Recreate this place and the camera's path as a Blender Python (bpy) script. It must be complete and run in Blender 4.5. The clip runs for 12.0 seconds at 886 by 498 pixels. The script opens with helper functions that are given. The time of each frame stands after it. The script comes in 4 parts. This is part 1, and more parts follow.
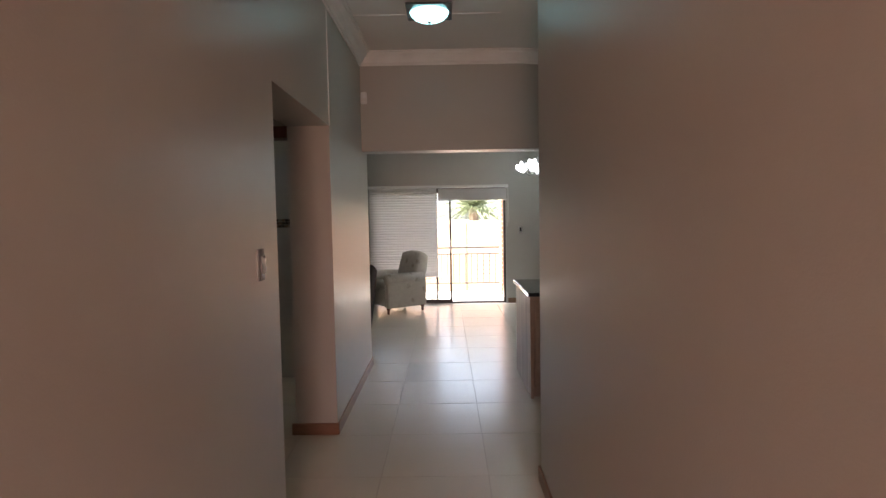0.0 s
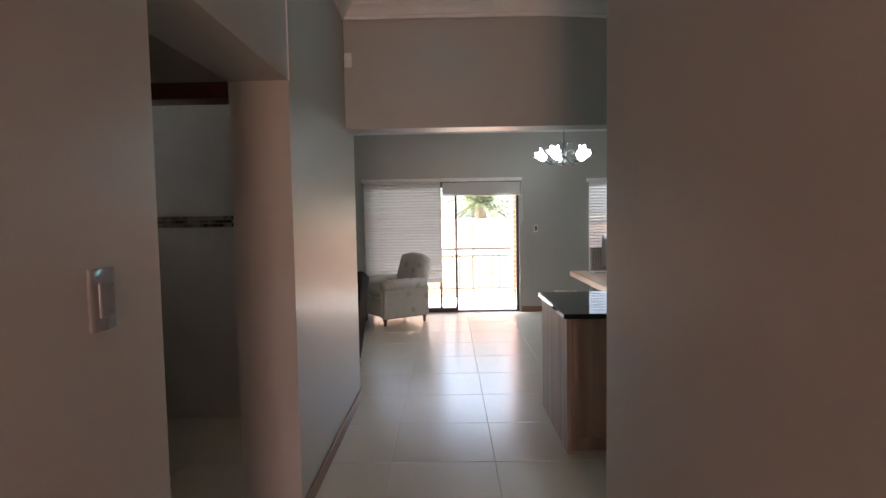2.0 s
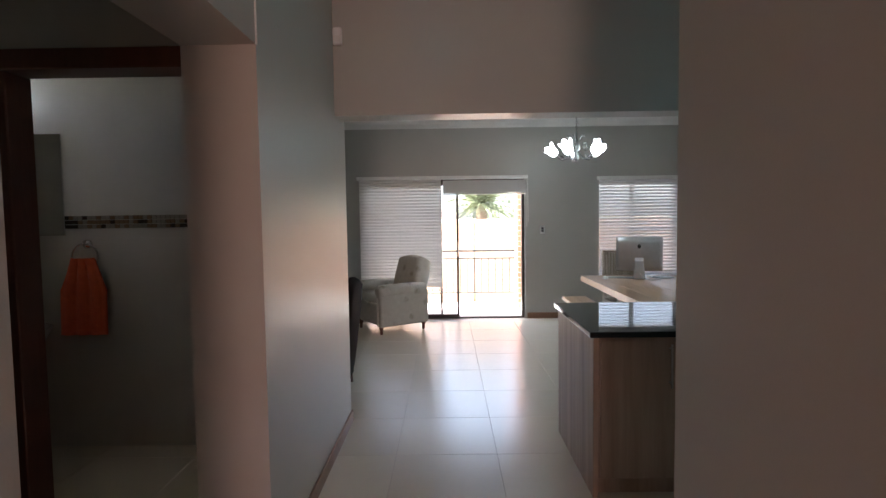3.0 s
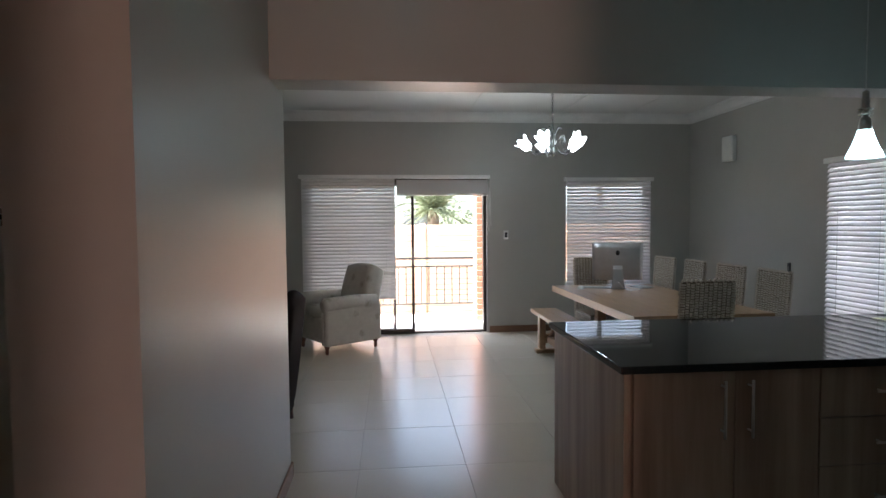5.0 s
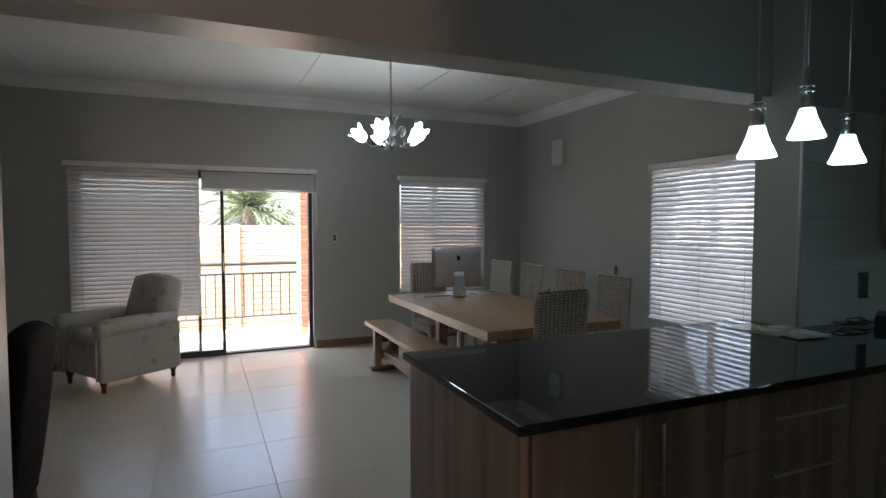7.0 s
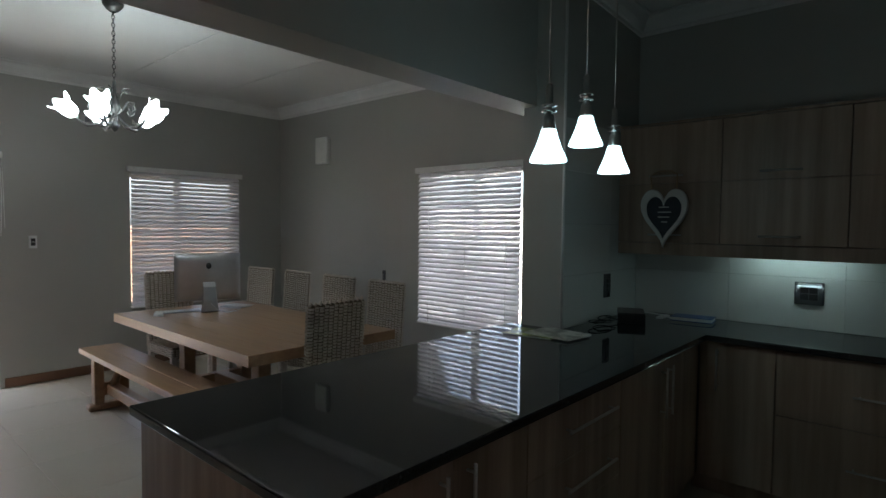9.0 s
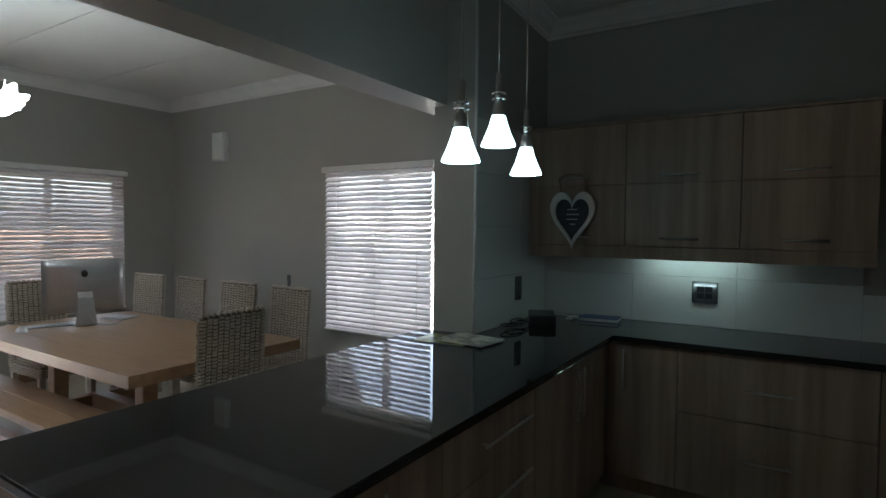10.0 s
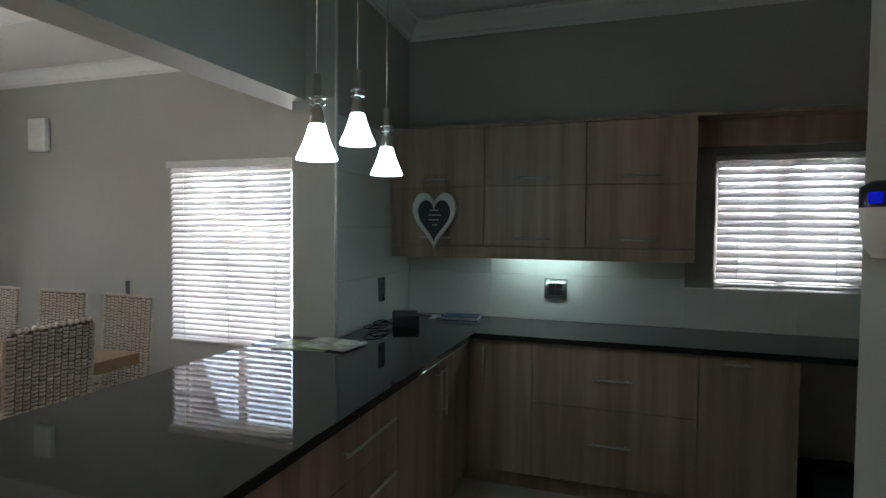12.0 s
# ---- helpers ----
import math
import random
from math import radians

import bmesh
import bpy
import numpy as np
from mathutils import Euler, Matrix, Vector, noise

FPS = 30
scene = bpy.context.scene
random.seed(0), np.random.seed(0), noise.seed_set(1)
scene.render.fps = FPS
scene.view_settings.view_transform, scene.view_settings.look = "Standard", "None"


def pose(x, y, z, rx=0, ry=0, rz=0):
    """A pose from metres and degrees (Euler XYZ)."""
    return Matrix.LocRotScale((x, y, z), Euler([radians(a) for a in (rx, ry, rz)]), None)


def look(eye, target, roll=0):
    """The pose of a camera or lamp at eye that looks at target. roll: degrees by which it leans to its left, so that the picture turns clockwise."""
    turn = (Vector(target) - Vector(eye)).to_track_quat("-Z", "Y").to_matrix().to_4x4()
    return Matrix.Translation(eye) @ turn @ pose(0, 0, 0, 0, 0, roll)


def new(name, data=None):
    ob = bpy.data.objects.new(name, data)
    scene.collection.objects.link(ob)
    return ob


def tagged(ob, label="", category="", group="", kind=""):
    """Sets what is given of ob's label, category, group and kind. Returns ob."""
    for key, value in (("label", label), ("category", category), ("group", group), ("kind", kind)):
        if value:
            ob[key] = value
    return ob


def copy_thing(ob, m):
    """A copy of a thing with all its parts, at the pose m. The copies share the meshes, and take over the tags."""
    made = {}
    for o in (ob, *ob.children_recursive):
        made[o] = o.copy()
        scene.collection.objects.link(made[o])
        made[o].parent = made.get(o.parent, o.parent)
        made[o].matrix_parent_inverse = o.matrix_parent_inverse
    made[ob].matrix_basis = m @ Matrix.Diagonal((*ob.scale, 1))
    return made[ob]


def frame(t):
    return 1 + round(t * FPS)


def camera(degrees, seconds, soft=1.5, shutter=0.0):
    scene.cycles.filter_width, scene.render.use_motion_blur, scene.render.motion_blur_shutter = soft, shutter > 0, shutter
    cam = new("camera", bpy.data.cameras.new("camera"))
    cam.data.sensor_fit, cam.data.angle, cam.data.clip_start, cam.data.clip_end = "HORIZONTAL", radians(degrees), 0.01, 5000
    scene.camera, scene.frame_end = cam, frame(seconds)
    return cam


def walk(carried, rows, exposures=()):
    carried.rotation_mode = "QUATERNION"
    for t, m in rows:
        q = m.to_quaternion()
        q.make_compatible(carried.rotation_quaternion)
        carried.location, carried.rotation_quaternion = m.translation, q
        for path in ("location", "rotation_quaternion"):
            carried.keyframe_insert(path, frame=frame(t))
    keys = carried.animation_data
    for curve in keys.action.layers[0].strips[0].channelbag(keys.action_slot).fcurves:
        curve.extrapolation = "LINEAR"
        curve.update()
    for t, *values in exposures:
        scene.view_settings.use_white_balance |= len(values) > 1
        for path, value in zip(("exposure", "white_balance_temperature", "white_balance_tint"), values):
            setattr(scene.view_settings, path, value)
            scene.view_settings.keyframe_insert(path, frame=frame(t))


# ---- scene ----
cam = camera(77.4, 12.0)
PATH = [
    (0, (0.57, -0.113, 1.541), (0.559, 1.884, 1.424), -1.0),
    (0.5, (0.546, 0.125, 1.532), (0.54, 2.121, 1.412), -0.9),
    (1, (0.557, 0.431, 1.533), (0.548, 2.428, 1.411), -1.0),
    (1.5, (0.543, 0.739, 1.502), (0.526, 2.736, 1.385), -1.3),
    (2, (0.538, 1.045, 1.519), (0.516, 3.041, 1.398), -1.0),
    (2.5, (0.541, 1.33, 1.504), (0.52, 3.326, 1.388), -1.2),
    (3, (0.505, 1.582, 1.512), (0.488, 3.578, 1.393), -0.8),
    (5, (0.366, 2.4, 1.456), (0.553, 4.39, 1.363), -0.5),
    (5.5, (0.346, 2.589, 1.474), (0.672, 4.56, 1.378), -0.1),
    (6, (0.354, 2.773, 1.475), (0.858, 4.706, 1.379), -0.1),
    (6.5, (0.398, 2.956, 1.468), (1.038, 4.849, 1.374), -0.1),
    (8.5, (0.521, 3.433, 1.485), (1.88, 4.898, 1.394), 0.5),
    (9, (0.597, 3.504, 1.481), (2.093, 4.829, 1.397), 0.6),
    (9.5, (0.691, 3.553, 1.491), (2.28, 4.765, 1.408), 0.6),
    (10, (0.711, 3.585, 1.493), (2.4, 4.654, 1.414), 0.5),
    (10.5, (0.751, 3.612, 1.496), (2.517, 4.547, 1.417), 0.6),
    (11, (0.756, 3.616, 1.492), (2.579, 4.437, 1.419), 0.6),
    (11.5, (0.757, 3.594, 1.494), (2.62, 4.317, 1.422), 0.7),
    (12, (0.763, 3.586, 1.497), (2.658, 4.222, 1.422), 0.5),
]
walk(cam, [(t, look(eye, target, roll)) for t, eye, target, roll in PATH],
     exposures=[(0, 3.6, 6350, 8), (2.5, 3.75, 6000, 8), (5, 3.25, 5850, 7), (6.5, 3.05, 5850, 6),
                (8.5, 2.7, 6000, 6), (9.5, 2.95, 6000, 6), (10.5, 3.4, 6100, 6), (12, 4.0, 6250, 7)])

# ---------- light ----------
world = bpy.data.worlds.new("world")
scene.world = world
world.use_nodes = True
wn = world.node_tree.nodes
sky = wn.new("ShaderNodeTexSky")
sky.sky_type, sky.sun_disc = "NISHITA", False
sky.sun_elevation, sky.sun_rotation = radians(60), radians(250)
sky.air_density, sky.dust_density, sky.ozone_density = 0.8, 4.0, 0.3
wn["Background"].inputs["Strength"].default_value = 0.15
haze = wn.new("ShaderNodeHueSaturation")
haze.inputs["Saturation"].default_value = 0.6
world.node_tree.links.new(sky.outputs[0], haze.inputs["Color"])
world.node_tree.links.new(haze.outputs[0], wn["Background"].inputs["Color"])
sun = new("sun", bpy.data.lights.new("sun", "SUN"))
sun.data.energy, sun.data.angle, sun.data.color = 5.0, radians(0.6), (1.0, 0.95, 0.87)
sun.matrix_world = look((-7, -2.5, 13), (0, 0, 0))


def area_lamp(name, eye, target, w, h, energy, color):
    lamp = new(name, bpy.data.lights.new(name, "AREA"))
    lamp.data.shape, lamp.data.size, lamp.data.size_y = "RECTANGLE", w, h
    lamp.data.energy, lamp.data.color = energy, color
    lamp.matrix_world = look(eye, target)
    return lamp


# warm fill added at the unseen glazed front door, in place of brick-warmed daylight
area_lamp("entry_fill", (0.45, -2.57, 1.2), (0.45, 4.0, 1.0), 0.75, 1.6, 5.6, (1.0, 0.53, 0.42))


# ---------- materials ----------
def mat(name, c1, c2=None, rough=0.5, metal=0.0, scale=6.0, stretch=(1, 1, 1), bump=0.0, bscale=60.0,
        spec=0.5, per_object=0.0, contrast=0.5, rvar=0.0, coords="Object"):
    m = bpy.data.materials.new(name)
    m.use_nodes = True
    n, l = m.node_tree.nodes, m.node_tree.links
    b = n["Principled BSDF"]
    b.inputs["Roughness"].default_value = rough
    b.inputs["Metallic"].default_value = metal
    b.inputs["Specular IOR Level"].default_value = spec
    c2 = c2 or tuple(v * 0.86 for v in c1)
    tc = n.new("ShaderNodeTexCoord")
    mp = n.new("ShaderNodeMapping")
    mp.inputs["Scale"].default_value = stretch
    l.new(tc.outputs[coords], mp.inputs["Vector"])
    big = n.new("ShaderNodeTexNoise")
    big.inputs["Scale"].default_value = scale
    big.inputs["Detail"].default_value = 6
    big.inputs["Roughness"].default_value = 0.6
    l.new(mp.outputs[0], big.inputs["Vector"])
    ramp = n.new("ShaderNodeValToRGB")
    ramp.color_ramp.elements[0].position = 0.5 - contrast / 2
    ramp.color_ramp.elements[1].position = 0.5 + contrast / 2
    ramp.color_ramp.elements[0].color = (*c2, 1)
    ramp.color_ramp.elements[1].color = (*c1, 1)
    l.new(big.outputs["Fac"], ramp.inputs["Fac"])
    out = ramp.outputs["Color"]
    if per_object:
        info = n.new("ShaderNodeObjectInfo")
        rng = n.new("ShaderNodeMapRange")
        rng.inputs["To Min"].default_value = 1 - per_object
        rng.inputs["To Max"].default_value = 1 + per_object
        l.new(info.outputs["Random"], rng.inputs["Value"])
        hsv = n.new("ShaderNodeHueSaturation")
        l.new(rng.outputs[0], hsv.inputs["Value"])
        l.new(out, hsv.inputs["Color"])
        out = hsv.outputs["Color"]
    l.new(out, b.inputs["Base Color"])
    if bump or rvar:
        fine = n.new("ShaderNodeTexNoise")
        fine.inputs["Scale"].default_value = bscale
        fine.inputs["Detail"].default_value = 4
        l.new(mp.outputs[0], fine.inputs["Vector"])
        if bump:
            bp = n.new("ShaderNodeBump")
            bp.inputs["Strength"].default_value = bump
            bp.inputs["Distance"].default_value = 0.004
            l.new(fine.outputs["Fac"], bp.inputs["Height"])
            l.new(bp.outputs["Normal"], b.inputs["Normal"])
        if rvar:
            r2 = n.new("ShaderNodeMapRange")
            r2.inputs["To Min"].default_value = rough - rvar
            r2.inputs["To Max"].default_value = rough + rvar
            l.new(big.outputs["Fac"], r2.inputs["Value"])
            l.new(r2.outputs[0], b.inputs["Roughness"])
    return m


def glow(name, color, strength):
    m = bpy.data.materials.new(name)
    m.use_nodes = True
    b = m.node_tree.nodes["Principled BSDF"]
    b.inputs["Base Color"].default_value = (0.85, 0.88, 0.88, 1)
    b.inputs["Emission Color"].default_value = (*color, 1)
    b.inputs["Emission Strength"].default_value = strength
    b.inputs["Roughness"].default_value = 0.3
    return m


def glass(name, rough=0.0, tint=(1, 1, 1)):
    m = bpy.data.materials.new(name)
    m.use_nodes = True
    n, l = m.node_tree.nodes, m.node_tree.links
    n.clear()
    o = n.new("ShaderNodeOutputMaterial")
    mix = n.new("ShaderNodeMixShader")
    tr = n.new("ShaderNodeBsdfTransparent")
    tr.inputs[0].default_value = (*tint, 1)
    gl = n.new("ShaderNodeBsdfGlossy")
    gl.inputs["Roughness"].default_value = rough
    fr = n.new("ShaderNodeFresnel")
    fr.inputs[0].default_value = 1.45
    l.new(fr.outputs[0], mix.inputs[0])
    l.new(tr.outputs[0], mix.inputs[1])
    l.new(gl.outputs[0], mix.inputs[2])
    l.new(mix.outputs[0], o.inputs[0])
    return m


def slat_mat(name, color, through_light):
    m = bpy.data.materials.new(name)
    m.use_nodes = True
    n, l = m.node_tree.nodes, m.node_tree.links
    b = n["Principled BSDF"]
    b.inputs["Base Color"].default_value = (*color, 1)
    b.inputs["Roughness"].default_value = 0.45
    t = n.new("ShaderNodeBsdfTranslucent")
    t.inputs[0].default_value = (*color, 1)
    mix = n.new("ShaderNodeMixShader")
    mix.inputs[0].default_value = through_light
    l.new(b.outputs[0], mix.inputs[1])
    l.new(t.outputs[0], mix.inputs[2])
    l.new(mix.outputs[0], n["Material Output"].inputs[0])
    return m


M_WALL = mat("wall_paint", (0.425, 0.415, 0.385), (0.395, 0.385, 0.355), rough=0.36, scale=1.3, bump=0.12, bscale=140, rvar=0.04)
M_BATHWALL = mat("bathroom_tile", (0.5, 0.47, 0.42), rough=0.25, scale=2)
M_CEIL = mat("ceiling_paint", (0.80, 0.79, 0.77), (0.76, 0.75, 0.73), rough=0.7, scale=1.5, bump=0.08, bscale=90)
M_CORN = mat("cornice_paint", (0.82, 0.81, 0.79), rough=0.55, scale=3)
M_TILE = mat("floor_porcelain", (0.64, 0.58, 0.475), (0.61, 0.55, 0.445), rough=0.24, scale=5, per_object=0.03, rvar=0.015, contrast=1.0, spec=1.0, bump=0.02, bscale=25)
M_GROUT = mat("grout", (0.50, 0.44, 0.36), rough=0.7, scale=20)
M_SKIRT = mat("skirting_wood", (0.23, 0.125, 0.075), (0.17, 0.09, 0.052), rough=0.4, scale=14, stretch=(1, 1, 8))
M_DARKWOOD = mat("meranti_frame", (0.13, 0.045, 0.025), (0.09, 0.03, 0.018), rough=0.35, scale=10, stretch=(6, 6, 1))
M_GRANITE = mat("black_granite", (0.028, 0.028, 0.03), (0.010, 0.010, 0.011), rough=0.035, scale=160, contrast=0.35, rvar=0.01)
M_LAM = mat("laminate_wood", (0.43, 0.32, 0.24), (0.24, 0.165, 0.122), rough=0.42, scale=2.6, stretch=(4.0, 4.0, 0.22), contrast=0.32, per_object=0.07, bump=0.06, bscale=30, coords="Object")
M_STEEL = mat("brushed_steel", (0.62, 0.6, 0.57), rough=0.3, metal=1.0, scale=30)
M_CHROME = mat("chrome", (0.8, 0.8, 0.8), rough=0.1, metal=1.0)
M_ALU = mat("bronze_aluminium", (0.035, 0.026, 0.022), rough=0.4, metal=0.3, scale=12)
M_PINE = mat("oiled_pine", (0.46, 0.30, 0.175), (0.32, 0.19, 0.105), rough=0.36, scale=3.0, stretch=(7, 0.7, 7), contrast=0.5, bump=0.08, bscale=18, rvar=0.06)
M_WICKER = mat("kubu_wicker", (0.68, 0.62, 0.54), (0.43, 0.375, 0.31), rough=0.7, scale=28, contrast=0.6, bump=0.3, bscale=120)
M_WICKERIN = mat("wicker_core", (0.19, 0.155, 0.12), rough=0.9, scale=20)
M_WHITE = mat("white_plastic", (0.8, 0.8, 0.78), rough=0.35, scale=10)
M_BLACK = mat("black_plastic", (0.02, 0.02, 0.022), rough=0.35, scale=10)
M_SILVER = mat("silver_plastic", (0.36, 0.36, 0.375), rough=0.24, metal=0.6, scale=10)
M_IALU = mat("satin_aluminium", (0.55, 0.55, 0.57), rough=0.38, metal=0.85, scale=10)
M_SPLASH = mat("splashback_tile", (0.72, 0.72, 0.69), (0.68, 0.68, 0.65), rough=0.22, scale=3, per_object=0.03)
M_LEATHER = mat("brown_leather", (0.013, 0.0075, 0.0055), (0.008, 0.0045, 0.0035), rough=0.8, scale=9, bump=0.3, bscale=70, spec=0.06)
M_SLAT = slat_mat("white_slat", (0.85, 0.84, 0.87), 0.2)
M_SLAT2 = slat_mat("white_slat_closed", (0.84, 0.83, 0.82), 0.36)
M_GLASS = glass("clear_glass")
M_MIRROR = mat("mirror", (0.9, 0.9, 0.9), rough=0.02, metal=1.0)
M_LAMPGLASS = glow("frosted_lamp_glass", (0.45, 0.95, 1.0), 0.38)
M_TULIP = glow("tulip_lamp_glass", (0.90, 0.98, 0.97), 1.9)
M_PENDANT = glow("pendant_lamp_glass", (0.68, 0.97, 1.0), 0.56)
M_STRIP = glow("strip_light", (0.74, 1.0, 0.96), 0.9)
M_LAMPPLATE = mat("smoked_glass_plate", (0.10, 0.14, 0.15), rough=0.15, scale=8)
M_DARKMETAL = mat("pewter", (0.16, 0.16, 0.155), rough=0.35, metal=0.8, scale=30)
M_BRICK = mat("face_brick", (0.40, 0.165, 0.095), (0.30, 0.115, 0.065), rough=0.8, scale=30, per_object=0.18, bump=0.5, bscale=90)
M_MORTAR = mat("mortar", (0.55, 0.50, 0.44), rough=0.95, scale=40)
M_PRECAST = mat("garden_wall_render", (0.50, 0.32, 0.225), (0.40, 0.24, 0.165), rough=0.85, scale=3, bump=0.4, bscale=60, per_object=0.1)
M_PATIO = mat("patio_tile", (0.74, 0.71, 0.66), rough=0.6, scale=4)
M_WINFRAME = mat("window_aluminium", (0.6, 0.59, 0.57), rough=0.4, metal=0.3, scale=12)
M_IRON = mat("painted_steel_rail", (0.03, 0.025, 0.022), rough=0.45, scale=20)
M_GROUND = mat("garden_ground", (0.16, 0.13, 0.08), (0.09, 0.11, 0.05), rough=0.95, scale=1.2, bump=0.5, bscale=20)
M_LEAF = mat("palm_leaf", (0.20, 0.22, 0.13), (0.10, 0.12, 0.06), rough=0.5, scale=4, per_object=0.2)
M_TRUNK = mat("palm_trunk", (0.16, 0.11, 0.07), rough=0.9, scale=12, bump=0.6, bscale=30)
M_TOWEL = mat("orange_towel", (0.75, 0.13, 0.04), (0.6, 0.09, 0.03), rough=0.95, scale=30, bump=0.6, bscale=220)
M_CERAMIC = mat("white_ceramic", (0.8, 0.8, 0.78), rough=0.12)
M_SLATE = mat("chalkboard", (0.03, 0.033, 0.045), (0.06, 0.065, 0.08), rough=0.7, scale=14)
M_BLUE = mat("blue_cover", (0.03, 0.09, 0.28), rough=0.3, scale=8)
M_PAPER = mat("paper", (0.75, 0.74, 0.7), rough=0.6, scale=10)
M_MAG = mat("magazine_print", (0.72, 0.69, 0.63), (0.24, 0.22, 0.18), rough=0.3, scale=9, contrast=0.15)
M_MAG2 = mat("green_magazine_print", (0.45, 0.5, 0.06), (0.05, 0.06, 0.03), rough=0.3, scale=7, contrast=0.2)
M_RUBBER = mat("black_cable", (0.015, 0.015, 0.015), rough=0.5)
M_LCD = mat("blue_display", (0.01, 0.015, 0.4), rough=0.15)
M_LCD.node_tree.nodes["Principled BSDF"].inputs["Emission Color"].default_value = (0.01, 0.02, 0.9, 1)
M_LCD.node_tree.nodes["Principled BSDF"].inputs["Emission Strength"].default_value = 0.02
M_BAG = mat("black_fabric_bag", (0.012, 0.012, 0.013), rough=0.8, scale=20, bump=0.4)


def fabric_floral():
    m = mat("floral_upholstery", (0.56, 0.54, 0.48), (0.48, 0.455, 0.40), rough=0.92, scale=16, bump=0.35, bscale=260)
    n, l = m.node_tree.nodes, m.node_tree.links
    b = n["Principled BSDF"]
    base = b.inputs["Base Color"].links[0].from_socket
    tc = n.new("ShaderNodeTexCoord")
    v = n.new("ShaderNodeTexVoronoi")
    v.inputs["Scale"].default_value = 6.5
    l.new(tc.outputs["Object"], v.inputs["Vector"])
    nz = n.new("ShaderNodeTexNoise")
    nz.inputs["Scale"].default_value = 34.0
    l.new(tc.outputs["Object"], nz.inputs["Vector"])
    ad = n.new("ShaderNodeMath")
    ad.operation = "MULTIPLY_ADD"
    ad.inputs[1].default_value = 0.45
    l.new(nz.outputs["Fac"], ad.inputs[0])
    l.new(v.outputs["Distance"], ad.inputs[2])
    r = n.new("ShaderNodeValToRGB")
    r.color_ramp.elements[0].position, r.color_ramp.elements[1].position = 0.34, 0.56
    r.color_ramp.elements[0].color, r.color_ramp.elements[1].color = (1, 1, 1, 1), (0, 0, 0, 1)
    l.new(ad.outputs[0], r.inputs[0])
    mx = n.new("ShaderNodeMixRGB")
    mx.inputs[2].default_value = (0.36, 0.33, 0.275, 1)
    l.new(r.outputs[0], mx.inputs[0])
    l.new(base, mx.inputs[1])
    l.new(mx.outputs[0], b.inputs["Base Color"])
    return m


M_FLORAL = fabric_floral()


# ---------- mesh helpers ----------
def box(bm, x0, x1, y0, y1, z0, z1, m=None):
    vs = [bm.verts.new((x, y, z)) for z in (z0, z1) for y in (y0, y1) for x in (x0, x1)]
    if m is not None:
        for v in vs:
            v.co = m @ v.co
    for f in ((0, 2, 3, 1), (4, 5, 7, 6), (0, 1, 5, 4), (2, 6, 7, 3), (0, 4, 6, 2), (1, 3, 7, 5)):
        bm.faces.new([vs[i] for i in f])
    return vs


def bevelled(x0, x1, y0, y1, z0, z1, r=0.004, seg=2, m=None):
    bm = bmesh.new()
    box(bm, x0, x1, y0, y1, z0, z1, m)
    bmesh.ops.bevel(bm, geom=bm.edges[:], offset=r, segments=seg, profile=0.5, affect="EDGES")
    return bm


def tube(bm, pts, radius, sides=8, caps=True):
    pts = [Vector(p) for p in pts]
    rings = []
    for i, p in enumerate(pts):
        d = (pts[min(i + 1, len(pts) - 1)] - pts[max(i - 1, 0)]).normalized()
        a = d.orthogonal().normalized()
        if i and rings:
            prev = (rings[-1][0].co - pts[i - 1])
            a = (prev - d * prev.dot(d)).normalized()
        b = d.cross(a)
        r = radius[i] if isinstance(radius, (list, tuple)) else radius
        rings.append([bm.verts.new(p + (a * math.cos(k * 2 * math.pi / sides) + b * math.sin(k * 2 * math.pi / sides)) * r) for k in range(sides)])
    for u, w in zip(rings, rings[1:]):
        for k in range(sides):
            f = bm.faces.new((u[k], u[(k + 1) % sides], w[(k + 1) % sides], w[k]))
            f.smooth = True
    if caps:
        bm.faces.new(rings[0][::-1])
        bm.faces.new(rings[-1])
    return rings


def lathe(bm, profile, cx=0, cy=0, sides=28, wave=None):
    rings = []
    for j, (r, z) in enumerate(profile):
        ring = []
        for k in range(sides):
            a = k * 2 * math.pi / sides
            rr, zz = (r, z) if wave is None else wave(r, z, a, j)
            ring.append(bm.verts.new((cx + rr * math.cos(a), cy + rr * math.sin(a), zz)))
        rings.append(ring)
    for u, w in zip(rings, rings[1:]):
        for k in range(sides):
            f = bm.faces.new((u[k], u[(k + 1) % sides], w[(k + 1) % sides], w[k]))
            f.smooth = True
    return rings


def mesh_of(name, bm, material):
    bmesh.ops.recalc_face_normals(bm, faces=bm.faces[:])
    me = bpy.data.meshes.new(name)
    bm.to_mesh(me)
    bm.free()
    me.materials.append(material)
    return me


def part(name, bm, material, parent, label=""):
    ob = new(name, mesh_of(name, bm, material))
    ob.parent = parent
    if label:
        ob["label"] = label
    return ob


def piece(name, me, parent, m):
    ob = new(name, me)
    ob.parent = parent
    ob.matrix_basis = m
    return ob


def thing(name, label, category, m=None, group=""):
    ob = new(name)
    if m is not None:
        ob.matrix_basis = m
    return tagged(ob, label, category, group)


def single(name, bm, material, label, category, kind="", group="", m=None):
    ob = new(name, mesh_of(name, bm, material))
    if m is not None:
        ob.matrix_basis = m
    return tagged(ob, label, category, group, kind)


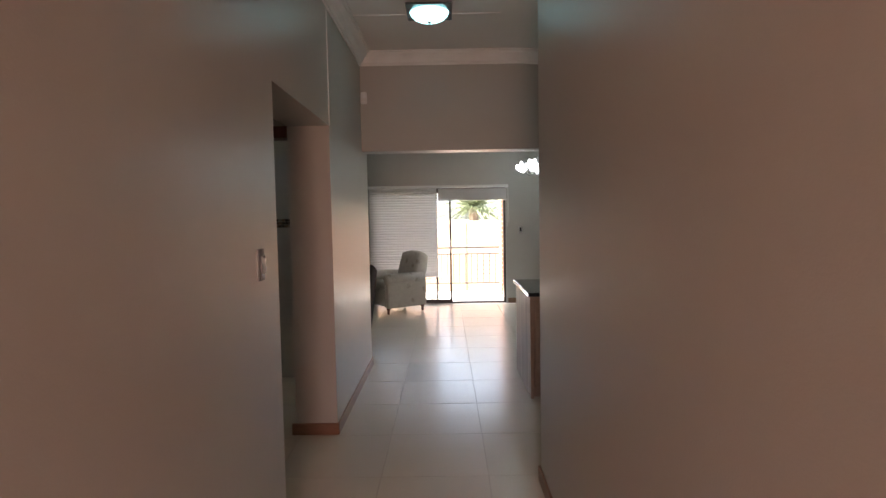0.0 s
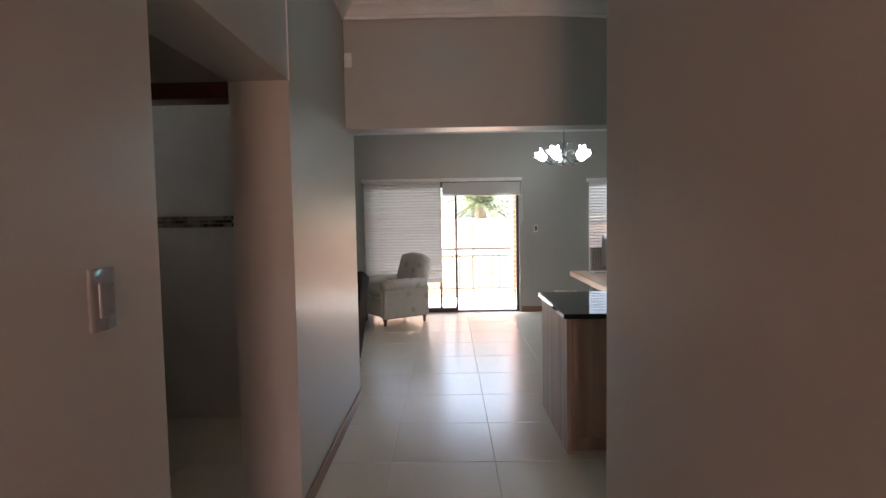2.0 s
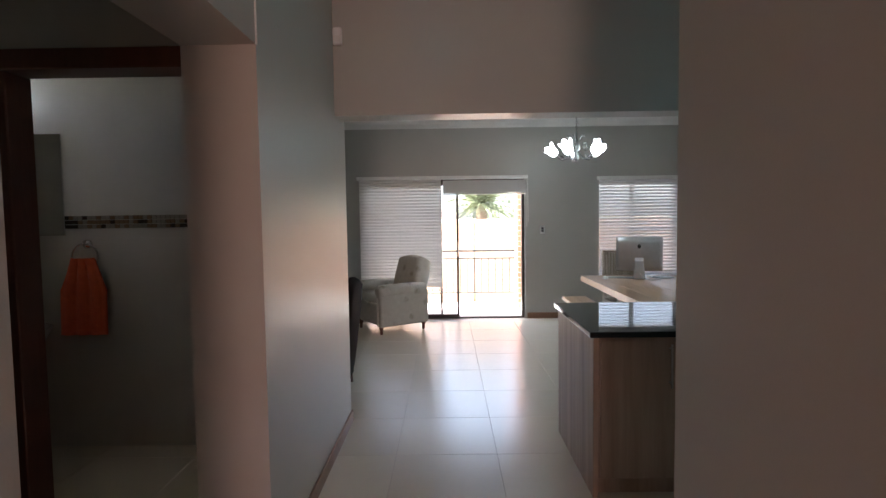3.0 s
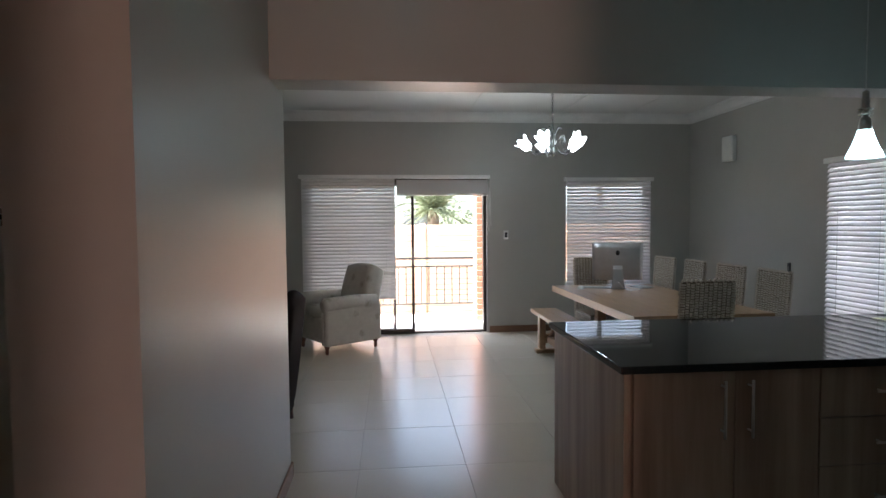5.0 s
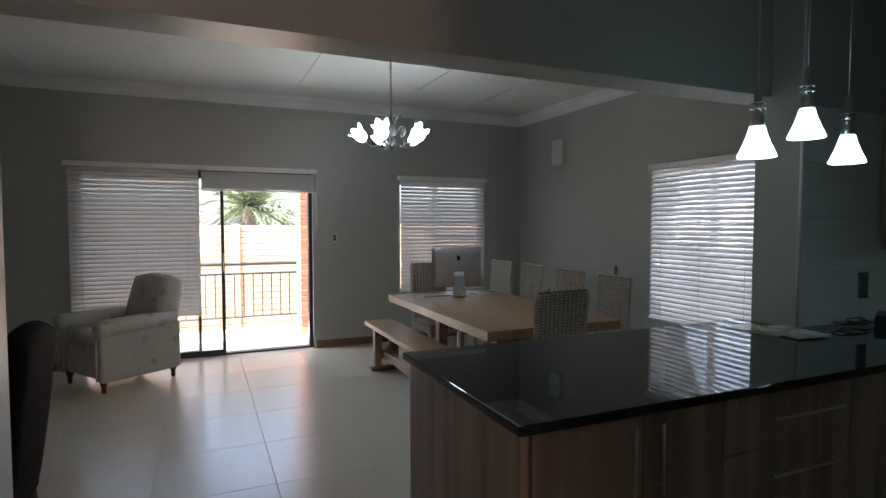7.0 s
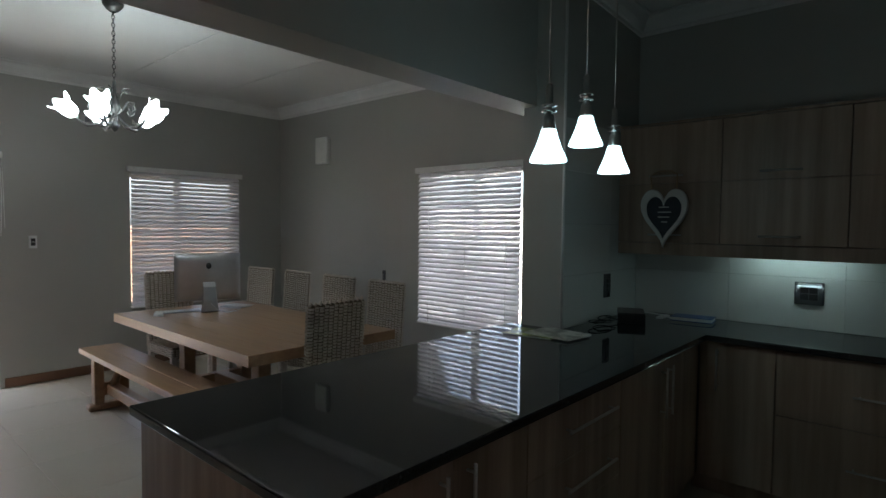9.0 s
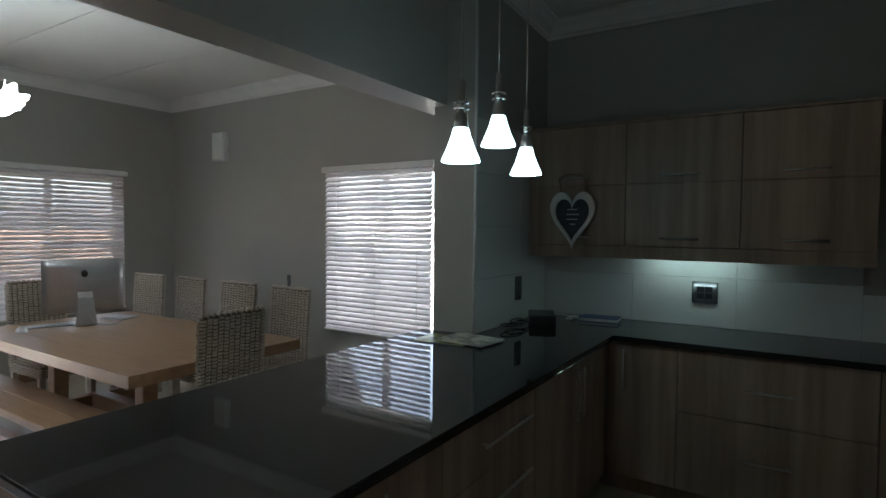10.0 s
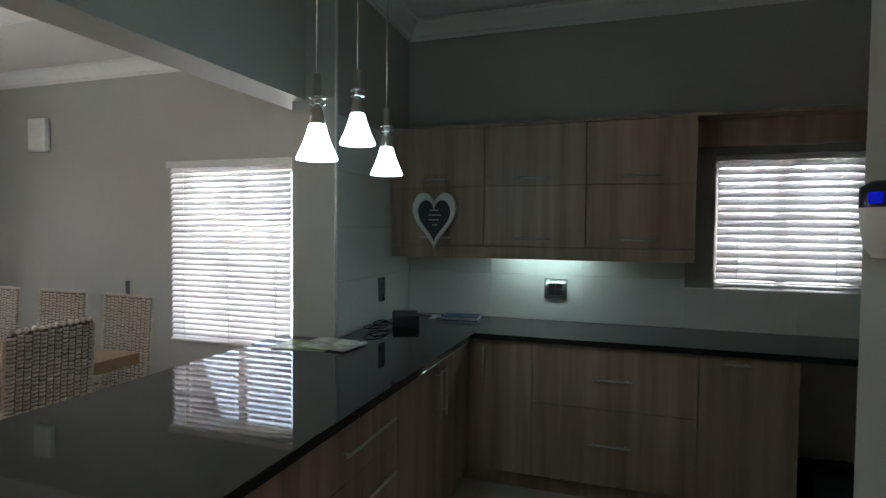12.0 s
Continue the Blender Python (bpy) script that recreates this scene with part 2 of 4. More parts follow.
def wall(name, axis, a0, a1, p0, p1, z0, z1, holes=(), material=None, label="taupe painted plaster wall"):
    """A wall along axis from a0 to a1, of thickness p0 to p1, with holes (a, a, z, z) right through it."""
    As = sorted({a0, a1, *[h for o in holes for h in o[:2]]})
    Zs = sorted({z0, z1, *[h for o in holes for h in o[2:]]})

    def solid(i, j):
        if not (0 <= i < len(As) - 1 and 0 <= j < len(Zs) - 1):
            return False
        a, z = (As[i] + As[i + 1]) / 2, (Zs[j] + Zs[j + 1]) / 2
        return not any(o[0] < a < o[1] and o[2] < z < o[3] for o in holes)

    bm = bmesh.new()

    def quad(pts):
        bm.faces.new([bm.verts.new((a, p, z) if axis == "x" else (p, a, z)) for a, p, z in pts])

    for i in range(len(As) - 1):
        for j in range(len(Zs) - 1):
            if not solid(i, j):
                continue
            a, b, c, d = As[i], As[i + 1], Zs[j], Zs[j + 1]
            quad([(a, p0, c), (b, p0, c), (b, p0, d), (a, p0, d)])
            quad([(a, p1, c), (a, p1, d), (b, p1, d), (b, p1, c)])
            if not solid(i - 1, j):
                quad([(a, p0, c), (a, p0, d), (a, p1, d), (a, p1, c)])
            if not solid(i + 1, j):
                quad([(b, p0, c), (b, p1, c), (b, p1, d), (b, p0, d)])
            if not solid(i, j - 1):
                quad([(a, p0, c), (a, p1, c), (b, p1, c), (b, p0, c)])
            if not solid(i, j + 1):
                quad([(a, p0, d), (b, p0, d), (b, p1, d), (a, p1, d)])
    bmesh.ops.remove_doubles(bm, verts=bm.verts[:], dist=0.0005)
    return single(name, bm, material or M_WALL, label, "wall", "structure")


def cornice(p, q, inward, drop=0.115, zq=None):
    """A stepped cove from p to q (x, y, ceiling height) along a wall, growing towards inward."""
    prof = [(0, -drop), (0.012, -drop), (0.016, -drop + 0.02), (0.03, -drop + 0.024), (0.055, -0.055), (0.085, -0.03), (0.092, -0.012), (0.11, -0.01), (0.11, 0)]
    bm = bmesh.new()
    n = Vector((inward[0], inward[1], 0))
    rows = []
    for e in (p, q):
        rows.append([bm.verts.new(Vector(e) + n * (d + 0.001) + Vector((0, 0, z - 0.001))) for d, z in prof] + [bm.verts.new(Vector(e) + n * 0.001 - Vector((0, 0, 0.001)))])
    k = len(rows[0])
    for i in range(k):
        bm.faces.new((rows[0][i], rows[0][(i + 1) % k], rows[1][(i + 1) % k], rows[1][i]))
    bm.faces.new(rows[0])
    bm.faces.new(rows[1][::-1])
    return single("trim_cornice", bm, M_CORN, "white stepped plaster cornice under the ceiling", "cornice", "structure")


def skirting(x0, x1, y0, y1):
    bm = bevelled(x0, x1, y0, y1, 0.0, 0.085, 0.004, 1)
    return single("baseboard", bm, M_SKIRT, "brown varnished wooden skirting board along the wall", "baseboard", "structure")


# ---------- plan ----------
XL, XR = -0.226, 1.10          # hall walls
YB = 5.25                      # beam's south face
FY = 9.63                      # far wall
DX, KX = 4.44, 4.41            # dining and kitchen east walls
HZ, DZ, KZ = 3.10, 2.885, 2.895
YS = -2.5

wall("wall_hall_west", "y", YS, 5.60, -0.52, XL, -0.01, HZ + 0.2, [(2.49, 3.757, -0.02, 2.185)])
wall("wall_hall_east", "y", YS, 3.02, XR, 2.44, -0.01, HZ + 0.2)
# unseen wall closing the hall behind, with a doorway added for the entry fill
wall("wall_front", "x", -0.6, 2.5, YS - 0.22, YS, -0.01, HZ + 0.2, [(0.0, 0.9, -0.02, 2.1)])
wall("wall_kitchen_south", "x", 2.44, KX + 0.25, 1.0, 1.2, -0.01, HZ + 0.2)
wall("wall_kitchen_east", "y", 1.2, 5.335, KX, KX + 0.25, -0.01, HZ + 0.2, [(2.33, 3.10, 1.15, 1.945)])
wall("wall_stub", "x", 3.375, KX, 5.07, 5.335, -0.01, HZ + 0.2, label="pale painted nib wall between kitchen and dining room")
wall("wall_dining_east", "y", 5.335, FY, DX, DX + 0.24, -0.01, HZ + 0.2, [(6.02, 7.20, 0.56, 1.99)])
wall("wall_north", "x", -3.45, DX + 0.24, FY, FY + 0.23, -0.01, HZ + 0.2, [(-0.74, 1.63, -0.02, 2.045), (2.70, 3.87, 0.615, 1.99)])
wall("wall_lounge_west", "y", 5.2, FY, -3.45, -3.2, -0.01, HZ + 0.2)
wall("wall_lounge_south", "x", -3.2, -0.52, 5.24, 5.60, -0.01, HZ + 0.2)
wall("wall_bath_south", "x", -2.7, -0.52, 3.80, 3.92, -0.01, HZ + 0.2, [(-1.27, -0.5201, -0.02, 2.15)], label="grey painted wall round the bathroom door")
# both openings are added, unseen, only to let daylight into lobby and bathroom
wall("wall_bath_west", "y", 2.3, 5.2, -2.85, -2.7, -0.01, HZ + 0.2, [(3.0, 3.25, 1.84, 2.0), (4.3, 4.9, 2.36, 2.62)], M_BATHWALL)
wall("wall_lobby_south", "x", -2.7, -0.52, 2.29, 2.49, -0.01, HZ + 0.2)
bm = bmesh.new()
box(bm, -2.7, -0.524, 5.2, 5.238, 0.0, 2.7)
single("wall_bath_north", bm, M_BATHWALL, "beige tiled bathroom wall with a mosaic border", "wall", "structure")

bm = bmesh.new()
box(bm, XL + 0.0005, DX, YB, 5.465, 2.178, HZ + 0.15)
single("beam", bm, M_WALL, "taupe painted plaster beam across the opening", "beam", "structure")

# plaster bead at the corner of the passage and the white tile trim at the nib
bm = bmesh.new()
tube(bm, [(XL + 0.001, 3.757, 2.185), (XL + 0.001, 3.757, HZ)], 0.006, 6)
single("trim_bead", bm, M_CORN, "thin white plaster bead in the hall wall", "trim", "structure")
bm = bmesh.new()
tube(bm, [(3.372, 5.062, 0.9), (3.372, 5.062, 2.9)], 0.009, 8)
single("trim_tile_edge", bm, M_WHITE, "thin white tile edge trim on the nib wall", "trim", "structure")

# ceilings
bm = bmesh.new()
rows = [[bm.verts.new((x, y, z)) for x, z in ((-0.6, HZ), (1.3, HZ), (KX + 0.3, KZ), (KX + 0.3, HZ + 0.3), (-0.6, HZ + 0.3))] for y in (YS - 0.3, YB + 0.1)]
for i in range(5):
    bm.faces.new((rows[0][i], rows[0][(i + 1) % 5], rows[1][(i + 1) % 5], rows[1][i]))
bm.faces.new(rows[0])
bm.faces.new(rows[1][::-1])
for y in (3.55, 4.25, 2.35, 1.15):
    box(bm, XL + 0.1, 1.02, y - 0.016, y + 0.016, HZ - 0.006, HZ + 0.01)
single("ceiling_hall", bm, M_CEIL, "white board ceiling with thin cover strips", "ceiling", "structure")
bm = bmesh.new()
box(bm, -3.45, DX + 0.2, YB + 0.14, FY + 0.2, DZ, DZ + 0.2)
for x in (-2.2, -1.0, 0.2, 1.4, 2.6, 3.5):
    box(bm, x - 0.02, x + 0.02, 5.55, FY - 0.1, DZ - 0.006, DZ + 0.01)
single("ceiling_dining", bm, M_CEIL, "white board ceiling with cover strips", "ceiling", "structure")
bm = bmesh.new()
box(bm, -2.8, -0.522, 2.3, 5.24, 2.70, 2.8)
single("ceiling_bath", bm, M_CEIL, "white ceiling over lobby and bathroom", "ceiling", "structure")

cornice((XL, YB, HZ), (XR, YB, HZ), (0, -1))
cornice((XR, YB, HZ), (1.3, YB, HZ), (0, -1))
cornice((1.3, YB, HZ), (3.375, YB, HZ - 0.137), (0, -1))
cornice((XL, YS, HZ), (XL, YB, HZ), (1, 0))
cornice((XR, YS, HZ), (XR, 3.02, HZ), (-1, 0))
cornice((3.375, 5.07, HZ - 0.137), (KX, 5.07, KZ + 0.017), (0, -1))
cornice((KX, 1.2, KZ + 0.017), (KX, 5.07, KZ + 0.017), (-1, 0))
cornice((DX, 5.465, DZ), (DX, FY, DZ), (-1, 0))
cornice((-3.2, FY, DZ), (DX, FY, DZ), (0, -1))

skirting(XL, XL + 0.014, YS, 2.49)
skirting(XL, XL + 0.014, 3.757, 5.60)
skirting(-0.55, XL + 0.014, 3.743, 3.757)
skirting(XL - 0.28, XL + 0.014, 5.60, 5.614)
skirting(XR - 0.014, XR, YS, 3.02)
skirting(XR - 0.014, 2.454, 3.02, 3.034)
skirting(1.66, DX, FY - 0.015, FY)
skirting(-3.2, -0.76, FY - 0.015, FY)
skirting(DX - 0.015, DX, 5.36, FY - 0.02)

# outside
bm = bmesh.new()
box(bm, -400, 400, -400, 400, -1.1, -0.6)
single("ground", bm, M_GROUND, "dry garden ground around the house", "ground", "structure")
bm = bmesh.new()
box(bm, -4.5, 4.69, FY + 0.232, 11.35, -0.6, -0.02)
single("pavement_patio", bm, M_PATIO, "pale tiled balcony floor in bright daylight", "patio", "structure")
# pale sheet added so the east blinds have something bright behind them
bm = bmesh.new()
box(bm, 4.70, 9.0, -6.0, 11.35, -0.6, -0.05)
single("pavement_bounce", bm, M_PATIO, "pale paving added beside the house to throw light at the blinds", "paving", "structure")
# pale wall added to bounce sun at the blinds and hide the horizon
bm = bmesh.new()
box(bm, 9.0, 9.2, -8.0, 11.5, -0.6, 1.75)
box(bm, 8.97, 9.23, -8.0, 11.5, 1.75, 1.82)
single("wall_side_bounce", bm, M_CORN, "pale wall added beside the house to bounce light at the blinds", "wall", "structure")
bm = bmesh.new()
box(bm, -3.5, 5.0, -3.0, FY + 0.2, -0.3, -0.0035)
floor = single("floor", bm, M_GROUT, "large glossy beige porcelain floor tiles", "floor", "structure")


def balcony_rail():
    t = thing("balcony_railing", "dark painted steel balcony railing with upright bars", "railing", pose(0, 11.2, 0))
    for z, r in ((0.90, 0.022), (0.77, 0.016), (0.17, 0.016)):
        part("rail", bevelled(-4.4, 1.72, -r, r, z - r * 0.8, z + r * 0.8, 0.004, 1), M_IRON, t)
    bar = mesh_of("bar", bevelled(-0.008, 0.008, -0.008, 0.008, 0.17, 0.77, 0.002, 1), M_IRON)
    n = 50
    for i in range(n):
        piece("bar", bar, t, pose(-4.3 + 6.0 * i / (n - 1), 0, 0))
    for x in (-4.3, -1.4, 1.71):
        part("post", bevelled(x - 0.015, x + 0.015, -0.018, 0.018, -0.02, 0.9, 0.003, 1), M_IRON, t)


balcony_rail()


def brick_mesh(l, d, h):
    return mesh_of("brick", bevelled(-l / 2, l / 2, -d / 2, d / 2, -h / 2, h / 2, 0.004, 1), M_BRICK)


def brick_pillar():
    t = thing("brick_pillar", "red face-brick balcony pillar with pale mortar", "pillar", pose(1.75, 10.75, 0))
    bm = bmesh.new()
    box(bm, -0.105, 0.105, -0.165, 0.165, -0.6, 3.0)
    part("mortar_core", bm, M_MORTAR, t)
    a, b = brick_mesh(0.222, 0.106, 0.073), brick_mesh(0.106, 0.222, 0.073)
    z, k = 0.025, 0
    while z < 2.9:
        if k % 2:
            for y in (-0.116, 0.0, 0.116):
                piece("brick", a, t, pose(0, y, z))
        else:
            for x in (-0.058, 0.058):
                piece("brick", b, t, pose(x, -0.06, z))
            piece("brick", a, t, pose(0, 0.116, z))
        z += 0.085
        k += 1


brick_pillar()


def garden_wall():
    t = thing("garden_wall", "sunlit terracotta precast garden wall of stacked horizontal panels", "garden wall", pose(0, 13.6, 0))
    slab = mesh_of("wall_panel", bevelled(-0.99, 0.99, -0.03, 0.03, -0.052, 0.052, 0.008, 1), M_PRECAST)
    bm = bmesh.new()
    box(bm, -7, 9, 0.0, 0.05, -0.6, 1.42)
    part("wall_back", bm, M_PRECAST, t)
    for i in range(8):
        for k in range(18):
            piece("wall_panel", slab, t, pose(-6 + 2 * i, -0.01, -0.5 + 0.11 * k))
    for i in range(9):
        part("wall_post", bevelled(-7.07 + 2 * i, -6.93 + 2 * i, -0.06, 0.05, -0.6, 1.45, 0.01, 1), M_PRECAST, t)


garden_wall()


def palm():
    t = thing("palm", "green spiky palm behind the garden wall", "palm", pose(1.35, 15.3, -0.6))
    bm = bmesh.new()
    tube(bm, [(0, 0, 0), (0.03, 0, 1.2), (0, 0.03, 2.4)], [0.2, 0.16, 0.14], 10)
    part("trunk", bm, M_TRUNK, t)
    rnd = random.Random(4)
    for i in range(60):
        bm = bmesh.new()
        az, el = rnd.uniform(0, 6.283), rnd.uniform(-0.55, 1.25)
        d = Vector((math.cos(az) * math.cos(el), math.sin(az) * math.cos(el), math.sin(el)))
        side = d.cross(Vector((0, 0, 1))).normalized()
        ln = rnd.uniform(0.9, 1.6)
        prev = None
        pts = [Vector((0, 0, 2.4)) + d * ln * s - Vector((0, 0, 0.45 * s * s)) for s in (0, 0.25, 0.5, 0.75, 1)]
        tube(bm, pts, [0.016, 0.012, 0.009, 0.006, 0.003], 5)
        for j in range(1, 12):
            s = j / 11
            p = Vector((0, 0, 2.4)) + d * ln * s - Vector((0, 0, 0.45 * s * s))
            for sg in (-1, 1):
                tip = p + (side * sg * 0.7 + d * 0.7 - Vector((0, 0, 0.35))) * (0.34 * (1.15 - 0.7 * s)) * rnd.uniform(0.8, 1.1)
                w = d * 0.013
                bm.faces.new([bm.verts.new(q) for q in (p - w, p + w, (p + tip) / 2 + w * 1.1 + Vector((0, 0, 0.012)), tip, (p + tip) / 2 - w)])
        part("frond", bm, M_LEAF, t)


palm()


def far_tree(x, y, h, seed):
    t = thing("tree", "bushy green tree beyond the garden wall", "tree", pose(x, y, -0.6), "garden trees")
    rnd = random.Random(seed)
    bm = bmesh.new()
    tube(bm, [(0, 0, 0), (0.1, 0, h * 0.4), (0, 0.1, h * 0.75)], [0.16, 0.12, 0.06], 8)
    for i in range(6):
        a = rnd.uniform(0, 6.28)
        tube(bm, [(0.08, 0, h * 0.4), (math.cos(a) * h * 0.15, math.sin(a) * h * 0.15, h * 0.6), (math.cos(a) * h * 0.28, math.sin(a) * h * 0.28, h * rnd.uniform(0.65, 0.85))], [0.06, 0.04, 0.015], 6)
    part("trunk", bm, M_TRUNK, t)
    bm = bmesh.new()
    clumps = [Vector((rnd.gauss(0, h * 0.17), rnd.gauss(0, h * 0.17), h * rnd.uniform(0.45, 0.95))) for _ in range(26)]
    for i in range(2600):
        c = rnd.choice(clumps) + Vector((rnd.gauss(0, 0.2), rnd.gauss(0, 0.2), rnd.gauss(0, 0.17)))
        u = Vector((rnd.gauss(0, 1), rnd.gauss(0, 1), rnd.gauss(0, 1))).normalized()
        v = u.orthogonal().normalized()
        s = rnd.uniform(0.04, 0.09)
        bm.faces.new([bm.verts.new(c + q) for q in (u * s, v * s * 0.45, -u * s, -v * s * 0.45)])
    part("crown", bm, M_LEAF, t)


far_tree(-1.6, 18.5, 2.7, 1)
far_tree(3.2, 19.5, 2.6, 2)
far_tree(-4.2, 19.0, 3.0, 3)


# ---------- sliding door, windows and blinds ----------
def sliding_door():
    t = tagged(new("door_1"), "open sliding glass door in a dark bronze aluminium frame", "sliding door", kind="structure")
    yo = FY + 0.10
    for n, a in (("frame_head", (-0.74, 1.63, yo - 0.05, yo + 0.05, 2.0, 2.045)), ("frame_sill", (-0.74, 1.63, yo - 0.05, yo + 0.05, 0.0, 0.018)),
                 ("frame_jamb", (-0.74, -0.70, yo - 0.05, yo + 0.05, 0.018, 2.0)), ("frame_jamb", (1.59, 1.63, yo - 0.05, yo + 0.05, 0.018, 2.0))):
        part(n, bevelled(*a, 0.003, 1), M_ALU, t)
    for x0, x1, y in ((-0.70, 0.425, yo + 0.022), (-0.52, 0.67, yo - 0.022)):
        for a in ((x0, x0 + 0.035, y - 0.018, y + 0.018, 0.02, 2.0), (x1 - 0.035, x1, y - 0.018, y + 0.018, 0.02, 2.0),
                  (x0 + 0.035, x1 - 0.035, y - 0.018, y + 0.018, 0.02, 0.06), (x0 + 0.035, x1 - 0.035, y - 0.018, y + 0.018, 1.95, 2.0)):
            part("leaf_stile", bevelled(*a, 0.003, 1), M_ALU, t)
        bm = bmesh.new()
        box(bm, x0 + 0.035, x1 - 0.035, y - 0.003, y + 0.003, 0.06, 1.95)
        pane = part("pane", bm, M_GLASS, t, "clear glass pane")
        pane.visible_shadow = False
    bm = bevelled(0.640, 0.664, yo - 0.075, yo - 0.041, 0.92, 1.14, 0.008, 2)
    part("door_handle", bm, M_SILVER, t, "silver pull handle")


sliding_door()


def window(name, axis, a0, a1, z0, z1, p, inward, mull):
    """A dark frame in the hole, in the plane p of the given axis, with panes and a sill."""
    t = tagged(new(name), "bronze aluminium window behind a white venetian blind", "window", kind="structure")

    def fb(u0, u1, v0, v1, d0, d1, r=0.003):
        return bevelled(u0, u1, d0, d1, v0, v1, r, 1) if axis == "x" else bevelled(d0, d1, u0, u1, v0, v1, r, 1)

    e = 0.04
    for u0, u1, v0, v1 in ((a0, a1, z0, z0 + e), (a0, a1, z1 - e, z1), (a0, a0 + e, z0 + e, z1 - e), (a1 - e, a1, z0 + e, z1 - e),
                           (mull - 0.03, mull + 0.03, z0 + e, z1 - e)):
        part("window_frame", fb(u0, u1, v0, v1, p - 0.025, p + 0.025), M_WINFRAME, t)
    part("window_frame", fb(mull + 0.03, a1 - e, (z0 + z1) / 2 - 0.02, (z0 + z1) / 2 + 0.02, p - 0.02, p + 0.02), M_WINFRAME, t)
    for u0, u1 in ((a0 + e, mull - 0.03), (mull + 0.03, a1 - e)):
        bm = fb(u0, u1, z0 + e, z1 - e, p - 0.003, p + 0.003, 0.0005)
        o = part("pane", bm, M_GLASS, t, "clear glass pane")
        o.visible_shadow = False
    return t


window("window_1", "x", 2.70, 3.87, 0.615, 1.99, FY + 0.13, -1, 3.22)
window("window_2", "y", 6.02, 7.20, 0.56, 1.99, DX + 0.14, -1, 6.62)
window("window_3", "y", 2.33, 3.10, 1.15, 1.945, KX + 0.14, -1, 2.72)


def blind(label, m, width, z_top, z_bot, tilt, pitch, material, cords, head=0.05, depth=0.05, over=0.02):
    """A venetian blind in its own axes: x along the window, y towards the room is negative."""
    t = thing("venetian_blind", label, "blind", m, "white venetian blinds")
    part("headrail", bevelled(-over, width + over, -0.06, 0.0, z_top - head, z_top, 0.004, 1), M_WHITE, t)
    bm = bmesh.new()
    hw = depth / 2
    prof = [(-hw, 0.0), (-hw / 2, 0.0032), (0, 0.0045), (hw / 2, 0.0032), (hw, 0.0)]
    up = [[bm.verts.new((x, y, z + 0.0014)) for y, z in prof] for x in (0.012, width - 0.012)]
    dn = [[bm.verts.new((x, y, z - 0.0014)) for y, z in prof] for x in (0.012, width - 0.012)]
    for i in range(4):
        bm.faces.new((up[0][i], up[1][i], up[1][i + 1], up[0][i + 1])).smooth = True
        bm.faces.new((dn[0][i], dn[0][i + 1], dn[1][i + 1], dn[1][i])).smooth = True
    for a, b in ((0, 0), (4, 4)):
        bm.faces.new((up[0][a], dn[0][a], dn[1][b], up[1][b]))
    me = mesh_of("slat", bm, material)
    rnd = random.Random(int(width * 1000))
    z = z_top - head - 0.02
    while z > z_bot + 0.02:
        piece("slat", me, t, pose(0, -0.028, z, tilt + rnd.uniform(-0.8, 0.8), 0, 0))
        z -= pitch
    part("bottom_rail", bevelled(0.008, width - 0.008, -0.052, -0.008, z_bot, z_bot + 0.018, 0.004, 1), M_WHITE, t)
    for c in cords:
        for y in (-0.056, -0.002):
            bm = bmesh.new()
            tube(bm, [(c, y, z_bot + 0.01), (c, y, z_top - head)], 0.0014, 5)
            part("cord", bm, M_WHITE, t)
    return t


blind("white venetian blind lowered over the closed half of the sliding door", pose(-0.775, FY - 0.004, 0), 1.206, 2.085, 0.48, 58, 0.0445, M_SLAT2, (0.12, 0.6, 1.08))
blind("white venetian blind drawn up above the open sliding door", pose(0.435, FY - 0.004, 0), 1.215, 2.085, 1.815, 2, 0.0036, M_SLAT2, (0.12, 1.1))
blind("white venetian blind with half-open slats over the dining window", pose(2.69, FY - 0.004, 0), 1.187, 2.05, 0.605, 52, 0.0445, M_SLAT, (0.15, 0.6, 1.05))
blind("white venetian blind with half-open slats over the side window", pose(DX - 0.004, 7.20, 0, 0, 0, -90), 1.18, 2.025, 0.55, 55, 0.0445, M_SLAT, (0.16, 0.6, 1.04))
blind("white venetian blind with half-open slats over the kitchen window", pose(KX + 0.055, 3.096, 0, 0, 0, -90), 0.762, 1.942, 1.165, 57, 0.0445, M_SLAT, (0.12, 0.62), head=0.03, over=0.0)

bm = bmesh.new()
tube(bm, [(1.655, FY - 0.03, 2.04), (1.66, FY - 0.035, 1.7), (1.652, FY - 0.03, 1.35)], 0.003, 6)
tube(bm, [(1.668, FY - 0.03, 2.04), (1.675, FY - 0.035, 1.66), (1.68, FY - 0.03, 1.42)], 0.003, 6)
single("blind_cord", bm, M_WHITE, "white pull cords of the drawn-up blind", "cord")


# ---------- front door behind: unseen, added to go with the entry fill ---
def unseen_front_door():
    t = tagged(new("door_2"), "unseen dark wooden front door with tall glass panes, added behind the hall", "door", kind="structure")
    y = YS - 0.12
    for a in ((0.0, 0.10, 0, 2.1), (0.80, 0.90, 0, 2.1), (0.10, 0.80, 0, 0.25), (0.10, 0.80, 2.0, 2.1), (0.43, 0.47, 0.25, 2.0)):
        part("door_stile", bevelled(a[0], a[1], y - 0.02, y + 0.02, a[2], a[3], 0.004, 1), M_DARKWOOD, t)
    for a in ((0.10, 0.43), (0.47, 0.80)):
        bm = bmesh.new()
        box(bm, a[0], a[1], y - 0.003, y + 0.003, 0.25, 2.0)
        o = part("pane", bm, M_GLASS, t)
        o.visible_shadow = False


unseen_front_door()


